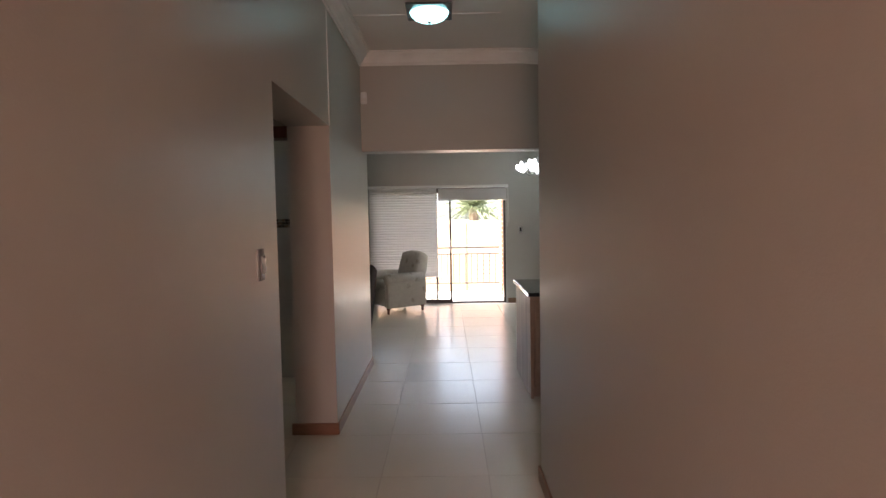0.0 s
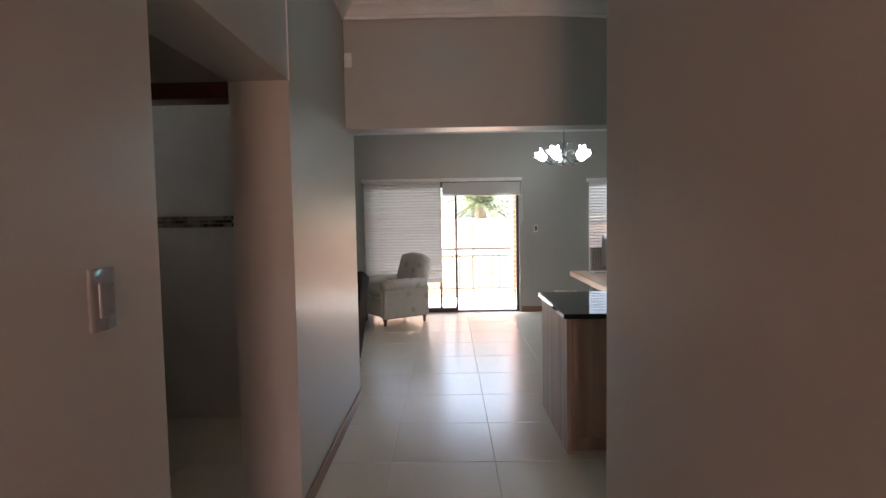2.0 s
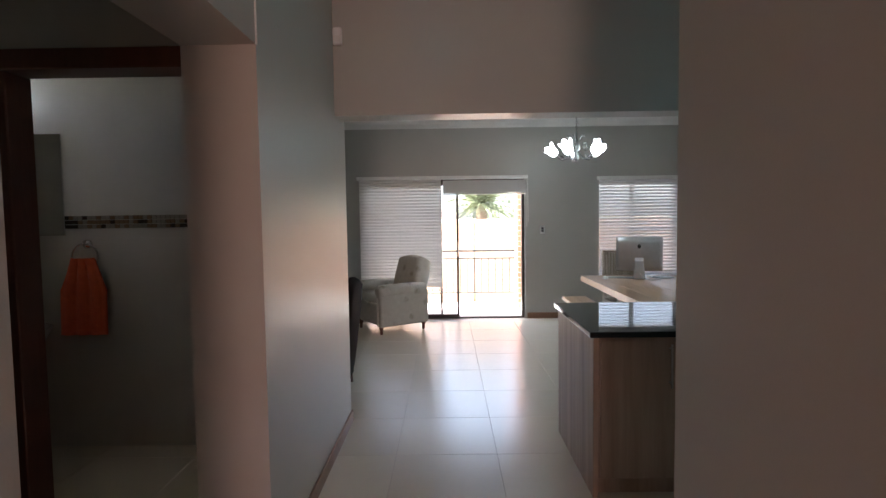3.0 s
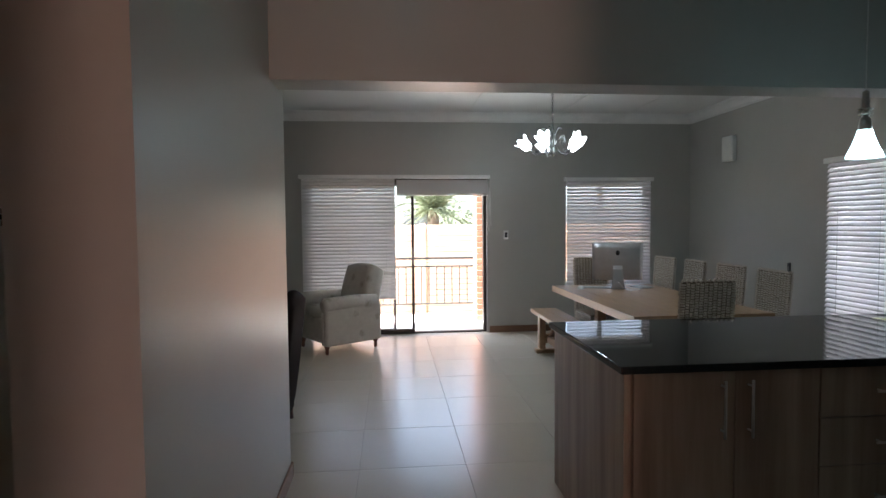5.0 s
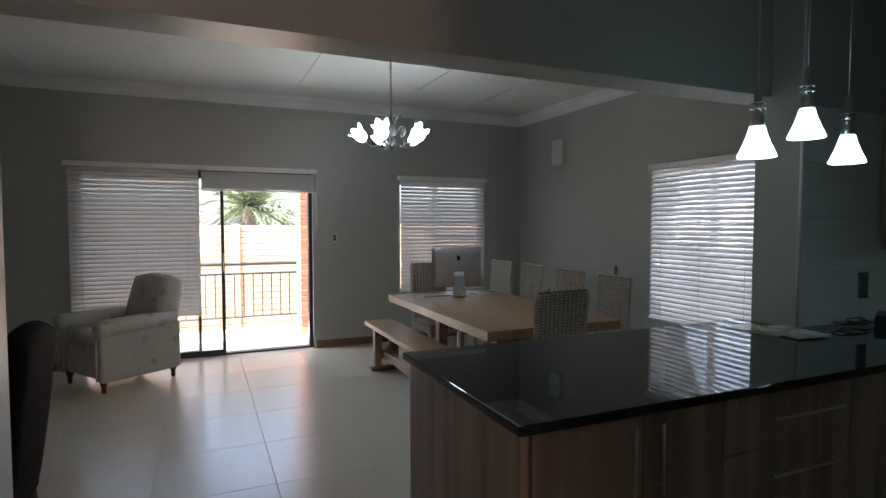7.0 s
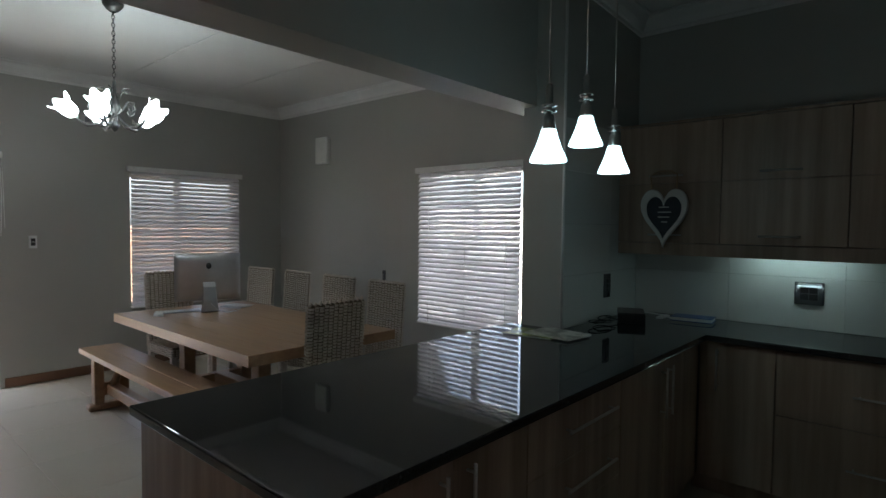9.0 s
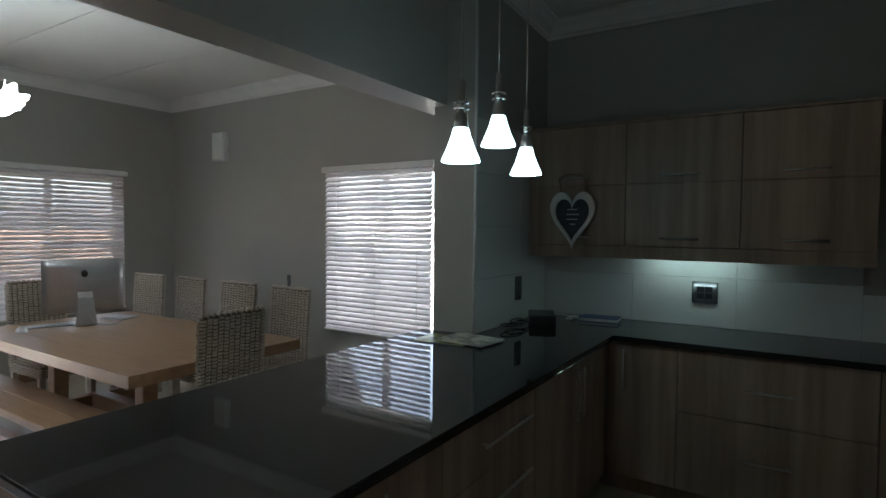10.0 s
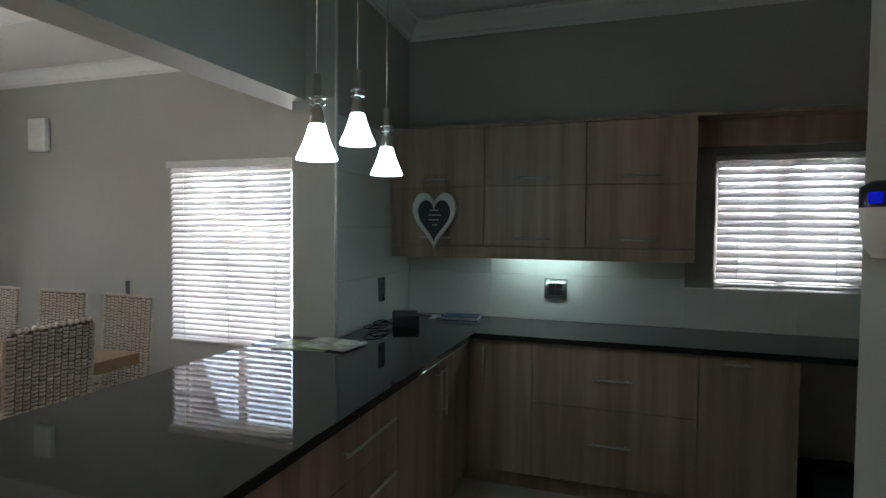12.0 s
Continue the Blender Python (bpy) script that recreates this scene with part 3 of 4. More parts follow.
# ---------- hall ----------
def ceiling_lamp():
    t = thing("ceiling_light", "square smoked glass ceiling light with a glowing frosted bowl", "ceiling light", pose(0.475, 4.12, HZ))
    part("plate", bevelled(-0.17, 0.17, -0.17, 0.17, -0.035, -0.018, 0.004, 1), M_LAMPPLATE, t)
    bm = bmesh.new()
    tube(bm, [(0, 0, 0), (0, 0, -0.02)], 0.06, 16)
    part("mount", bm, M_WHITE, t)
    bm = bmesh.new()
    lathe(bm, [(0.145, -0.036), (0.14, -0.05), (0.12, -0.072), (0.085, -0.09), (0.04, -0.1), (0.002, -0.102)], sides=32)
    part("bowl", bm, M_LAMPGLASS, t, "glowing frosted glass bowl")
    bm = bmesh.new()
    lathe(bm, [(0.014, -0.1), (0.012, -0.112), (0.001, -0.118)], sides=12)
    part("finial", bm, M_CHROME, t)


ceiling_lamp()


def switch_plate(name, label, m, w, h, keys, plate=M_SILVER, keymat=M_WHITE, rows=1):
    """A curved plate in its own axes: x wide, z high, the room towards negative y."""
    t = thing(name, label, "switch" if "switch" in name else "socket", m)
    bm = bmesh.new()
    n = 8
    for i in range(n + 1):
        u = -1 + 2 * i / n
        d = -0.014 + 0.006 * u * u
        for z in (-h / 2, h / 2):
            bm.verts.new((u * w / 2, d, z))
            bm.verts.new((u * w / 2, -0.001, z))
    bm.verts.ensure_lookup_table()
    v = bm.verts
    for i in range(n):
        a, b = 4 * i, 4 * i + 4
        bm.faces.new((v[a], v[b], v[b + 2], v[a + 2])).smooth = True
        bm.faces.new((v[a], v[a + 1], v[b + 1], v[b]))
        bm.faces.new((v[a + 2], v[b + 2], v[b + 3], v[a + 3]))
    bm.faces.new((v[0], v[2], v[3], v[1]))
    bm.faces.new((v[4 * n], v[4 * n + 1], v[4 * n + 3], v[4 * n + 2]))
    part("plate", bm, plate, t)
    kw, kh = w * 0.62 / keys, h * 0.6 / rows
    for i in range(keys):
        for j in range(rows):
            x, z = -w * 0.31 + kw * i, -h * 0.3 + kh * j
            part("rocker", bevelled(x + 0.002, x + kw - 0.002, -0.019, -0.012, z + 0.002, z + kh - 0.002, 0.002, 1), keymat, t)
    return t


switch_plate("light_switch", "curved silver light switch plate on the hall wall", pose(XL, 2.235, 1.35, 0, 0, 90), 0.085, 0.135, 1, M_SILVER, M_SILVER)
switch_plate("light_switch", "small white light switch with dark rockers beside the sliding door", pose(1.885, FY, 1.295), 0.062, 0.115, 1, M_WHITE, M_BLACK, 2)
switch_plate("wall_socket", "silver wall socket with black switches on the nib wall", pose(3.94, 5.062, 1.11), 0.085, 0.15, 1, M_SILVER, M_BLACK, 3)
switch_plate("wall_socket", "silver double wall socket with black switches on the splashback", pose(KX - 0.008, 4.03, 1.11, 0, 0, -90), 0.145, 0.13, 2, M_SILVER, M_BLACK, 2)

t = thing("motion_sensor", "small white alarm sensor high in the corner", "sensor", pose(-0.19, YB, 2.68))
part("case", bevelled(-0.03, 0.03, -0.045, -0.001, -0.055, 0.055, 0.012, 2), M_WHITE, t)
part("lens", bevelled(-0.022, 0.022, -0.05, -0.04, -0.035, 0.0, 0.005, 1), M_PAPER, t)

t = thing("air_freshener", "white wall dispenser with a black and blue display cap", "dispenser", pose(2.26, 3.02, 1.522, 0, 0, 180))
bm = bmesh.new()
lathe(bm, [(0.001, -0.085), (0.03, -0.083), (0.043, -0.06), (0.05, -0.01), (0.05, 0.03)], sides=24)
for v in bm.verts:
    v.co.y = -abs(v.co.y) * 1.35 if v.co.y < 0 else -0.001
part("case", bm, M_WHITE, t)
bm = bmesh.new()
lathe(bm, [(0.05, 0.03), (0.05, 0.075), (0.035, 0.09), (0.001, 0.092)], sides=24)
for v in bm.verts:
    v.co.y = -abs(v.co.y) * 1.4 if v.co.y < 0 else -0.001
part("cap", bm, M_BLACK, t)
part("display", bevelled(-0.014, 0.014, -0.004, 0.004, 0.038, 0.064, 0.002, 1, pose(0.034, -0.052, 0, 0, 0, 50)), M_LCD, t, "small blue display")


# ---------- bathroom ----------
def bathroom():
    t = tagged(new("door_frame"), "dark meranti bathroom door frame", "door frame", kind="structure")
    part("frame_head", bevelled(-1.30, -0.5215, 3.775, 3.93, 2.11, 2.19, 0.004, 1), M_DARKWOOD, t)
    part("frame_jamb", bevelled(-1.30, -1.235, 3.785, 3.93, 0, 2.11, 0.004, 1), M_DARKWOOD, t)
    t = thing("mirror", "frameless rectangular bathroom mirror above the basin", "mirror")
    part("glass", bevelled(-2.54, -2.0, 5.185, 5.198, 1.42, 2.08, 0.003, 1), M_MIRROR, t)
    # mosaic border
    t = thing("mosaic_border", "dark mottled mosaic border strip across the bathroom tiles", "tile border")
    cols = [mat("mosaic_dark", (0.05, 0.04, 0.03), rough=0.2), mat("mosaic_brown", (0.2, 0.13, 0.08), rough=0.2), mat("mosaic_pale", (0.27, 0.24, 0.2), rough=0.2)]
    mes = [mesh_of("mosaic_tile", bevelled(-0.014, 0.014, -0.005, 0.004, -0.013, 0.013, 0.002, 1), c) for c in cols]
    rnd = random.Random(2)
    for i in range(60):
        for j in range(3):
            piece("mosaic_tile", rnd.choice(mes), t, pose(-2.66 + 0.0305 * i + 0.3, 5.195, 1.475 + 0.0285 * j))
    t = thing("towel_ring", "chrome towel ring on the bathroom wall", "towel ring", pose(-1.86, 5.2, 1.36))
    bm = bmesh.new()
    lathe(bm, [(0.03, 0), (0.028, 0.02), (0.001, 0.03)], sides=16)
    bmesh.ops.rotate(bm, verts=bm.verts[:], matrix=Matrix.Rotation(radians(90), 3, "X"))
    part("rose", bm, M_CHROME, t)
    bm = bmesh.new()
    tube(bm, [(0.085 * math.sin(a * 0.314), -0.04, -0.08 + 0.085 * math.cos(a * 0.314)) for a in range(21)], 0.006, 8)
    part("ring", bm, M_CHROME, t)
    bm = bmesh.new()
    rows = []
    for j in range(13):
        z = 1.27 - 0.5 * j / 12
        w = 0.075 + 0.075 * min(1, j / 5)
        rows.append([bm.verts.new((-1.87 + w * (-1 + 2 * i / 14), 5.145 + 0.018 * math.sin(i * 1.5 + j * 0.12) * (1 - j / 26), z)) for i in range(15)])
    for u, v in zip(rows, rows[1:]):
        for i in range(14):
            bm.faces.new((u[i], u[i + 1], v[i + 1], v[i])).smooth = True
    ob = single("towel", bm, M_TOWEL, "orange terry towel hanging from a chrome ring", "towel")
    sol = ob.modifiers.new("thick", "SOLIDIFY")
    sol.thickness = 0.02
    t = thing("wash_basin", "white ceramic wall-hung basin", "basin", pose(-2.27, 4.93, 0))
    bm = bmesh.new()
    lathe(bm, [(0.001, 0.72), (0.12, 0.71), (0.16, 0.66), (0.2, 0.68), (0.265, 0.8), (0.28, 0.84), (0.262, 0.842), (0.24, 0.8), (0.17, 0.74), (0.001, 0.73)], sides=28)
    part("bowl", bm, M_CERAMIC, t)
    bm = bmesh.new()
    lathe(bm, [(0.09, 0.0), (0.075, 0.2), (0.08, 0.5), (0.12, 0.68)], sides=20)
    part("pedestal", bm, M_CERAMIC, t)


bathroom()


# ---------- kitchen ----------
def bar_handle(parent, a, b, stand):
    """A slim bar between a and b, stood off by the vector stand."""
    a, b, s = Vector(a), Vector(b), Vector(stand)
    bm = bmesh.new()
    tube(bm, [a + s, b + s], 0.0055, 8)
    d = (b - a).normalized() * 0.025
    for p in (a + d, b - d):
        tube(bm, [p, p + s], 0.0045, 6)
    return part("handle", bm, M_STEEL, parent, "slim brushed steel bar handle")


def front(parent, axis, a0, a1, z0, z1, p, d, handle=None, name="door"):
    """A door or drawer front in the plane p along axis, growing by d (signed thickness) to the room."""
    g = 0.0018
    lo, hi = sorted((p, p + d))
    bm = bevelled(a0 + g, a1 - g, lo, hi, z0 + g, z1 - g, 0.0015, 1) if axis == "x" else bevelled(lo, hi, a0 + g, a1 - g, z0 + g, z1 - g, 0.0015, 1)
    f = part(name, bm, M_LAM, parent)
    if handle:
        h0, h1, k0, k1 = handle
        q = p + d
        s = math.copysign(0.03, d)
        if axis == "x":
            bar_handle(f, (h0, q, k0), (h1, q, k1), (0, s, 0))
        else:
            bar_handle(f, (q, h0, k0), (q, h1, k1), (s, 0, 0))
    return f


def carcass(name, label, cat, x0, x1, y0, y1, z0, z1):
    t = thing(name, label, cat)
    part("body", bevelled(x0, x1, y0, y1, z0, z1, 0.001, 1), M_LAM, t)
    return t


LAB = "grey-brown wood-grain laminate "
PY = 4.468
u = carcass("cabinet", LAB + "end panel unit of the peninsula with two doors", "base cabinet", 1.29, 2.083, PY, 5.05, 0.10, 0.868)
front(u, "x", 1.30, 1.72, 0.105, 0.865, PY, -0.018, (1.662, 1.662, 0.60, 0.83))
front(u, "x", 1.72, 2.083, 0.105, 0.865, PY, -0.018, (1.776, 1.776, 0.60, 0.83))
u = carcass("cabinet", LAB + "drawer unit of the peninsula", "drawer unit", 2.085, 2.79, PY, 5.05, 0.10, 0.868)
for z0, z1 in ((0.655, 0.865), (0.455, 0.655), (0.105, 0.455)):
    zc = z1 - 0.10 if z1 - z0 < 0.3 else 0.33
    front(u, "x", 2.085, 2.79, z0, z1, PY, -0.018, (2.31, 2.70, zc, zc), "drawer_front")
u = carcass("cabinet", LAB + "corner unit of the peninsula with paired doors", "base cabinet", 2.792, 3.82, PY, 5.05, 0.10, 0.868)
front(u, "x", 2.792, 3.285, 0.105, 0.865, PY, -0.018, (3.245, 3.245, 0.58, 0.82))
front(u, "x", 3.285, 3.80, 0.105, 0.865, PY, -0.018, (3.325, 3.325, 0.58, 0.82))
t = thing("end_panel", LAB + "end and back panels of the peninsula", "panel")
part("side_panel", bevelled(1.262, 1.288, 4.452, 5.37, 0.0, 0.868, 0.002, 1), M_LAM, t)
part("back_panel", bevelled(1.288, 3.375, 5.345, 5.37, 0.0, 0.868, 0.002, 1), M_LAM, t)
part("plinth", bevelled(1.288, 3.84, 4.51, 4.53, 0.0, 0.1, 0.002, 1), M_LAM, t)

EX = 3.858
u = carcass("cabinet", LAB + "corner base unit below the splashback", "base cabinet", EX, KX - 0.01, 4.085, 4.46, 0.10, 0.868)
front(u, "y", 4.085, 4.42, 0.105, 0.865, EX, -0.018, (4.36, 4.36, 0.6, 0.83))
u = carcass("cabinet", LAB + "wide two-drawer base unit", "drawer unit", EX, KX - 0.01, 3.232, 4.083, 0.10, 0.868)
front(u, "y", 3.232, 4.083, 0.525, 0.865, EX, -0.018, (3.55, 3.76, 0.69, 0.69), "drawer_front")
front(u, "y", 3.232, 4.083, 0.105, 0.525, EX, -0.018, (3.555, 3.775, 0.335, 0.335), "drawer_front")
u = carcass("cabinet", LAB + "narrow base unit beside the appliance gap", "base cabinet", EX, KX - 0.01, 2.78, 3.23, 0.10, 0.868)
front(u, "y", 2.78, 3.23, 0.105, 0.865, EX, -0.018, (2.99, 3.13, 0.828, 0.828))
t = thing("end_panel", LAB + "panel at the far end of the worktop", "panel")
part("side_panel", bevelled(EX, KX - 0.01, 2.02, 2.045, 0.0, 0.868, 0.002, 1), M_LAM, t)
part("plinth", bevelled(3.90, 3.92, 2.78, 4.5, 0.0, 0.1, 0.002, 1), M_LAM, t)


def worktop():
    bm = bmesh.new()
    pts = [(1.237, 4.42), (3.808, 4.42), (3.808, 2.0), (KX - 0.001, 2.0), (KX - 0.001, 5.058), (3.365, 5.058), (3.365, 5.40), (1.237, 5.40)]
    lo = [bm.verts.new((x, y, 0.868)) for x, y in pts]
    hi = [bm.verts.new((x, y, 0.90)) for x, y in pts]
    n = len(pts)
    for i in range(n):
        bm.faces.new((lo[i], lo[(i + 1) % n], hi[(i + 1) % n], hi[i]))
    bm.faces.new(hi)
    bm.faces.new(lo[::-1])
    bmesh.ops.bevel(bm, geom=bm.edges[:], offset=0.006, segments=3, profile=0.5, affect="EDGES")
    single("worktop", bm, M_GRANITE, "polished black granite worktop of peninsula and side run", "worktop")


worktop()

# wall units
UX = 4.078
ys = [(4.43, 5.045), (3.825, 4.43), (3.24, 3.825)]
for i, (a, b) in enumerate(ys):
    u = carcass("wall_cabinet", LAB + "wall unit with two flap doors above the splashback", "wall cabinet", UX, KX - 0.002, a + 0.001, b - 0.001, 1.39, 2.115)
    c = (a + b) / 2
    front(u, "y", a, b, 1.755, 2.115, UX, -0.018, (c - 0.10, c + 0.10, 1.80, 1.80))
    front(u, "y", a, b, 1.39, 1.755, UX, -0.018, (c - 0.10, c + 0.10, 1.44, 1.44))
t = thing("light_pelmet", LAB + "pelmet board under the wall units", "pelmet")
part("front_board", bevelled(4.066, 4.084, 3.24, 5.045, 1.315, 1.388, 0.001, 1), M_LAM, t)
part("base_board", bevelled(4.085, KX - 0.002, 3.24, 5.045, 1.366, 1.388, 0.001, 1), M_LAM, t)
t = thing("window_surround", LAB + "bridging panel over the kitchen window", "panel")
part("bridge_panel", bevelled(4.20, 4.218, 2.2, 3.238, 1.965, 2.115, 0.001, 1), M_LAM, t)
part("top_board", bevelled(4.06, KX - 0.002, 2.2, 5.05, 2.117, 2.133, 0.001, 1), M_LAM, t)
t = thing("strip_light", "glowing cool white strip light under the wall units", "strip light", pose(4.28, 4.09, 1.352))
part("case", bevelled(-0.03, 0.03, -0.27, 0.27, -0.002, 0.013, 0.003, 1), M_WHITE, t)
part("tube", bevelled(-0.022, 0.022, -0.255, 0.255, -0.016, -0.002, 0.005, 1), M_STRIP, t, "glowing tube")


def heart():
    t = thing("heart_plaque", "white wooden heart frame with a chalkboard centre on a cabinet handle", "heart plaque", pose(4.018, 4.735, 1.56, 0, 0, -90))

    def outline(s, n=48):
        pts = []
        for i in range(n):
            a = 2 * math.pi * i / n
            x = 16 * math.sin(a) ** 3
            y = 13 * math.cos(a) - 5 * math.cos(2 * a) - 2 * math.cos(3 * a) - math.cos(4 * a)
            pts.append((x / 16 * 0.142 * s, (y + 2.5) / 14.5 * 0.178 * s - 0.02))
        return pts

    bm = bmesh.new()
    loops = [[bm.verts.new((x, d, z)) for x, z in outline(s)] for s, d in ((1.0, 0.0), (1.0, -0.016), (0.97, -0.022), (0.76, -0.022), (0.74, -0.012))]
    for p, q in zip(loops, loops[1:]):
        for i in range(48):
            bm.faces.new((p[i], p[(i + 1) % 48], q[(i + 1) % 48], q[i]))
    bm.faces.new(loops[0][::-1])
    part("frame", bm, M_WHITE, t)
    bm = bmesh.new()
    lo = [bm.verts.new((x, -0.010, z)) for x, z in outline(0.755)]
    hi = [bm.verts.new((x, -0.013, z)) for x, z in outline(0.755)]
    bm.faces.new(hi)
    bm.faces.new(lo[::-1])
    for i in range(48):
        bm.faces.new((lo[i], lo[(i + 1) % 48], hi[(i + 1) % 48], hi[i]))
    b = part("chalkboard", bm, M_SLATE, t)
    for i, (z, w) in enumerate(((0.045, 0.06), (0.015, 0.09), (-0.015, 0.07), (-0.045, 0.045))):
        part("writing", bevelled(-w / 2 + 0.01 * (i % 2), w / 2, -0.0155, -0.0125, z, z + 0.006, 0.001, 1), M_PAPER, b)
    bm = bmesh.new()
    tube(bm, [(-0.07, -0.004, 0.10), (-0.085, -0.012, 0.24), (-0.03, -0.04, 0.262), (0.05, -0.04, 0.262), (0.075, -0.012, 0.24), (0.07, -0.004, 0.10)], 0.0045, 6)
    part("ribbon", bm, M_PINE, t, "cloth hanging ribbon")


heart()


def pendant(x, y, z):
    t = thing("pendant_lamp", "cone-shaped frosted glass pendant with a steel holder, switched on", "pendant lamp", pose(x, y, z), "pendants over the peninsula")
    bm = bmesh.new()
    lathe(bm, [(0.065, 0.0), (0.067, 0.004), (0.062, 0.016), (0.047, 0.05), (0.034, 0.086), (0.028, 0.11), (0.025, 0.115), (0.02, 0.115)], sides=32)
    lathe(bm, [(0.062, 0.002), (0.056, 0.018), (0.03, 0.09), (0.001, 0.1)], sides=32)
    part("shade", bm, M_PENDANT, t, "glowing frosted glass cone")
    bm = bmesh.new()
    lathe(bm, [(0.025, 0.113), (0.026, 0.119), (0.019, 0.162), (0.013, 0.167), (0.0125, 0.27), (0.006, 0.276), (0.001, 0.276)], sides=20)
    part("holder", bm, M_STEEL, t)
    for h in (0.173, 0.193):
        bm = bmesh.new()
        lathe(bm, [(0.012, h), (0.026, h + 0.002), (0.028, h + 0.005), (0.026, h + 0.008), (0.012, h + 0.010)], sides=20)
        part("ring", bm, M_CHROME, t)
    zc = (HZ if x < 1.3 else HZ - 0.066 * (x - 1.3)) - z
    bm = bmesh.new()
    tube(bm, [(0, 0, 0.276), (0, 0, zc)], 0.0028, 6)
    part("cord", bm, M_STEEL, t)
    bm = bmesh.new()
    lathe(bm, [(0.045, zc - 0.002), (0.042, zc - 0.025), (0.006, zc - 0.03)], sides=20)
    part("canopy", bm, M_STEEL, t)


pendant(2.335, 4.545, 1.714)
pendant(2.615, 4.545, 1.803)
pendant(2.875, 4.545, 1.716)


def small_kitchen():
    t = thing("magazine", "glossy magazine lying on the granite worktop", "magazine", pose(3.20, 4.985, 0.9066, 0, 0, -6))
    part("pages", bevelled(-0.105, 0.105, -0.14, 0.14, 0.0, 0.009, 0.001, 1), M_PAPER, t)
    part("cover", bevelled(-0.106, 0.106, -0.141, 0.141, 0.0092, 0.0105, 0.0004, 1), M_MAG, t)
    t = thing("magazine", "green glossy magazine lying on the granite worktop", "magazine", pose(3.165, 5.11, 0.90, 0, 0, 7))
    part("pages", bevelled(-0.105, 0.105, -0.14, 0.14, 0.0, 0.005, 0.001, 1), M_PAPER, t)
    part("cover", bevelled(-0.106, 0.106, -0.141, 0.141, 0.0052, 0.0065, 0.0004, 1), M_MAG2, t)
    t = thing("black_box", "small black plastic device box on the worktop", "box", pose(3.95, 4.90, 0.90, 0, 0, 25))
    part("case", bevelled(-0.12, 0.12, -0.08, 0.08, 0.0, 0.06, 0.006, 2), M_BLACK, t)
    part("lid", bevelled(-0.118, 0.118, -0.078, 0.078, 0.0605, 0.064, 0.001, 1), M_BLACK, t)
    bm = bmesh.new()
    pts = []
    for i in range(60):
        a = i * 0.33
        pts.append((3.63 + 0.10 * math.cos(a) * (1 - i / 150) + i * 0.002, 4.96 + 0.045 * math.sin(a) * (1 + 0.3 * math.sin(a * 0.37)), 0.904 + 0.012 * (1 + math.sin(a * 0.6)) + 0.0004 * i))
    pts += [(3.84, 4.93, 0.915), (3.87, 4.92, 0.91)]
    tube(bm, pts, 0.003, 6)
    single("cable", bm, M_RUBBER, "black cable coiled on the worktop", "cable")
    t = thing("notebook", "blue-covered notebook lying on the worktop", "notebook", pose(4.25, 4.62, 0.90, 0, 0, 6))
    part("pages", bevelled(-0.07, 0.07, -0.115, 0.115, 0.003, 0.022, 0.001, 1), M_PAPER, t)
    part("cover", bevelled(-0.073, 0.073, -0.12, 0.12, 0.0225, 0.026, 0.001, 1), M_BLUE, t)
    part("back_cover", bevelled(-0.073, 0.073, -0.12, 0.12, 0.0, 0.003, 0.001, 1), M_BLUE, t)
    bm = bmesh.new()
    tube(bm, [(4.2, 4.74, 0.906), (4.26, 4.80, 0.908), (4.31, 4.90, 0.906), (4.33, 4.97, 0.906)], 0.006, 8)
    single("white_cable", bm, M_WHITE, "white charger cable on the worktop", "cable")
    bm = bevelled(4.15, 4.30, 4.78, 4.82, 0.90, 0.912, 0.003, 1)
    single("white_charger", bm, M_WHITE, "small white charger on the worktop", "charger")
    # bag under the counter
    t = thing("bag", "black fabric bag on the floor under the worktop", "bag", pose(4.08, 2.48, 0))
    bm = bmesh.new()
    bmesh.ops.create_cube(bm, size=1.0)
    bmesh.ops.subdivide_edges(bm, edges=bm.edges[:], cuts=4, use_grid_fill=True)
    for v in bm.verts:
        s = 1 - 0.25 * max(0, v.co.z + 0.2)
        n = noise.noise(v.co * 3) * 0.03
        v.co = Vector((v.co.x * 0.36 * s + n, v.co.y * 0.44 * s + n, (v.co.z + 0.5) * 0.26 + n * (v.co.z > -0.45)))
    for f in bm.faces:
        f.smooth = True
    part("body", bm, M_BAG, t)
    bm = bmesh.new()
    tube(bm, [(-0.05, -0.16, 0.24), (-0.06, -0.1, 0.29), (-0.06, 0.06, 0.33), (-0.05, 0.16, 0.25)], 0.014, 8)
    part("handle", bm, M_BAG, t)


small_kitchen()


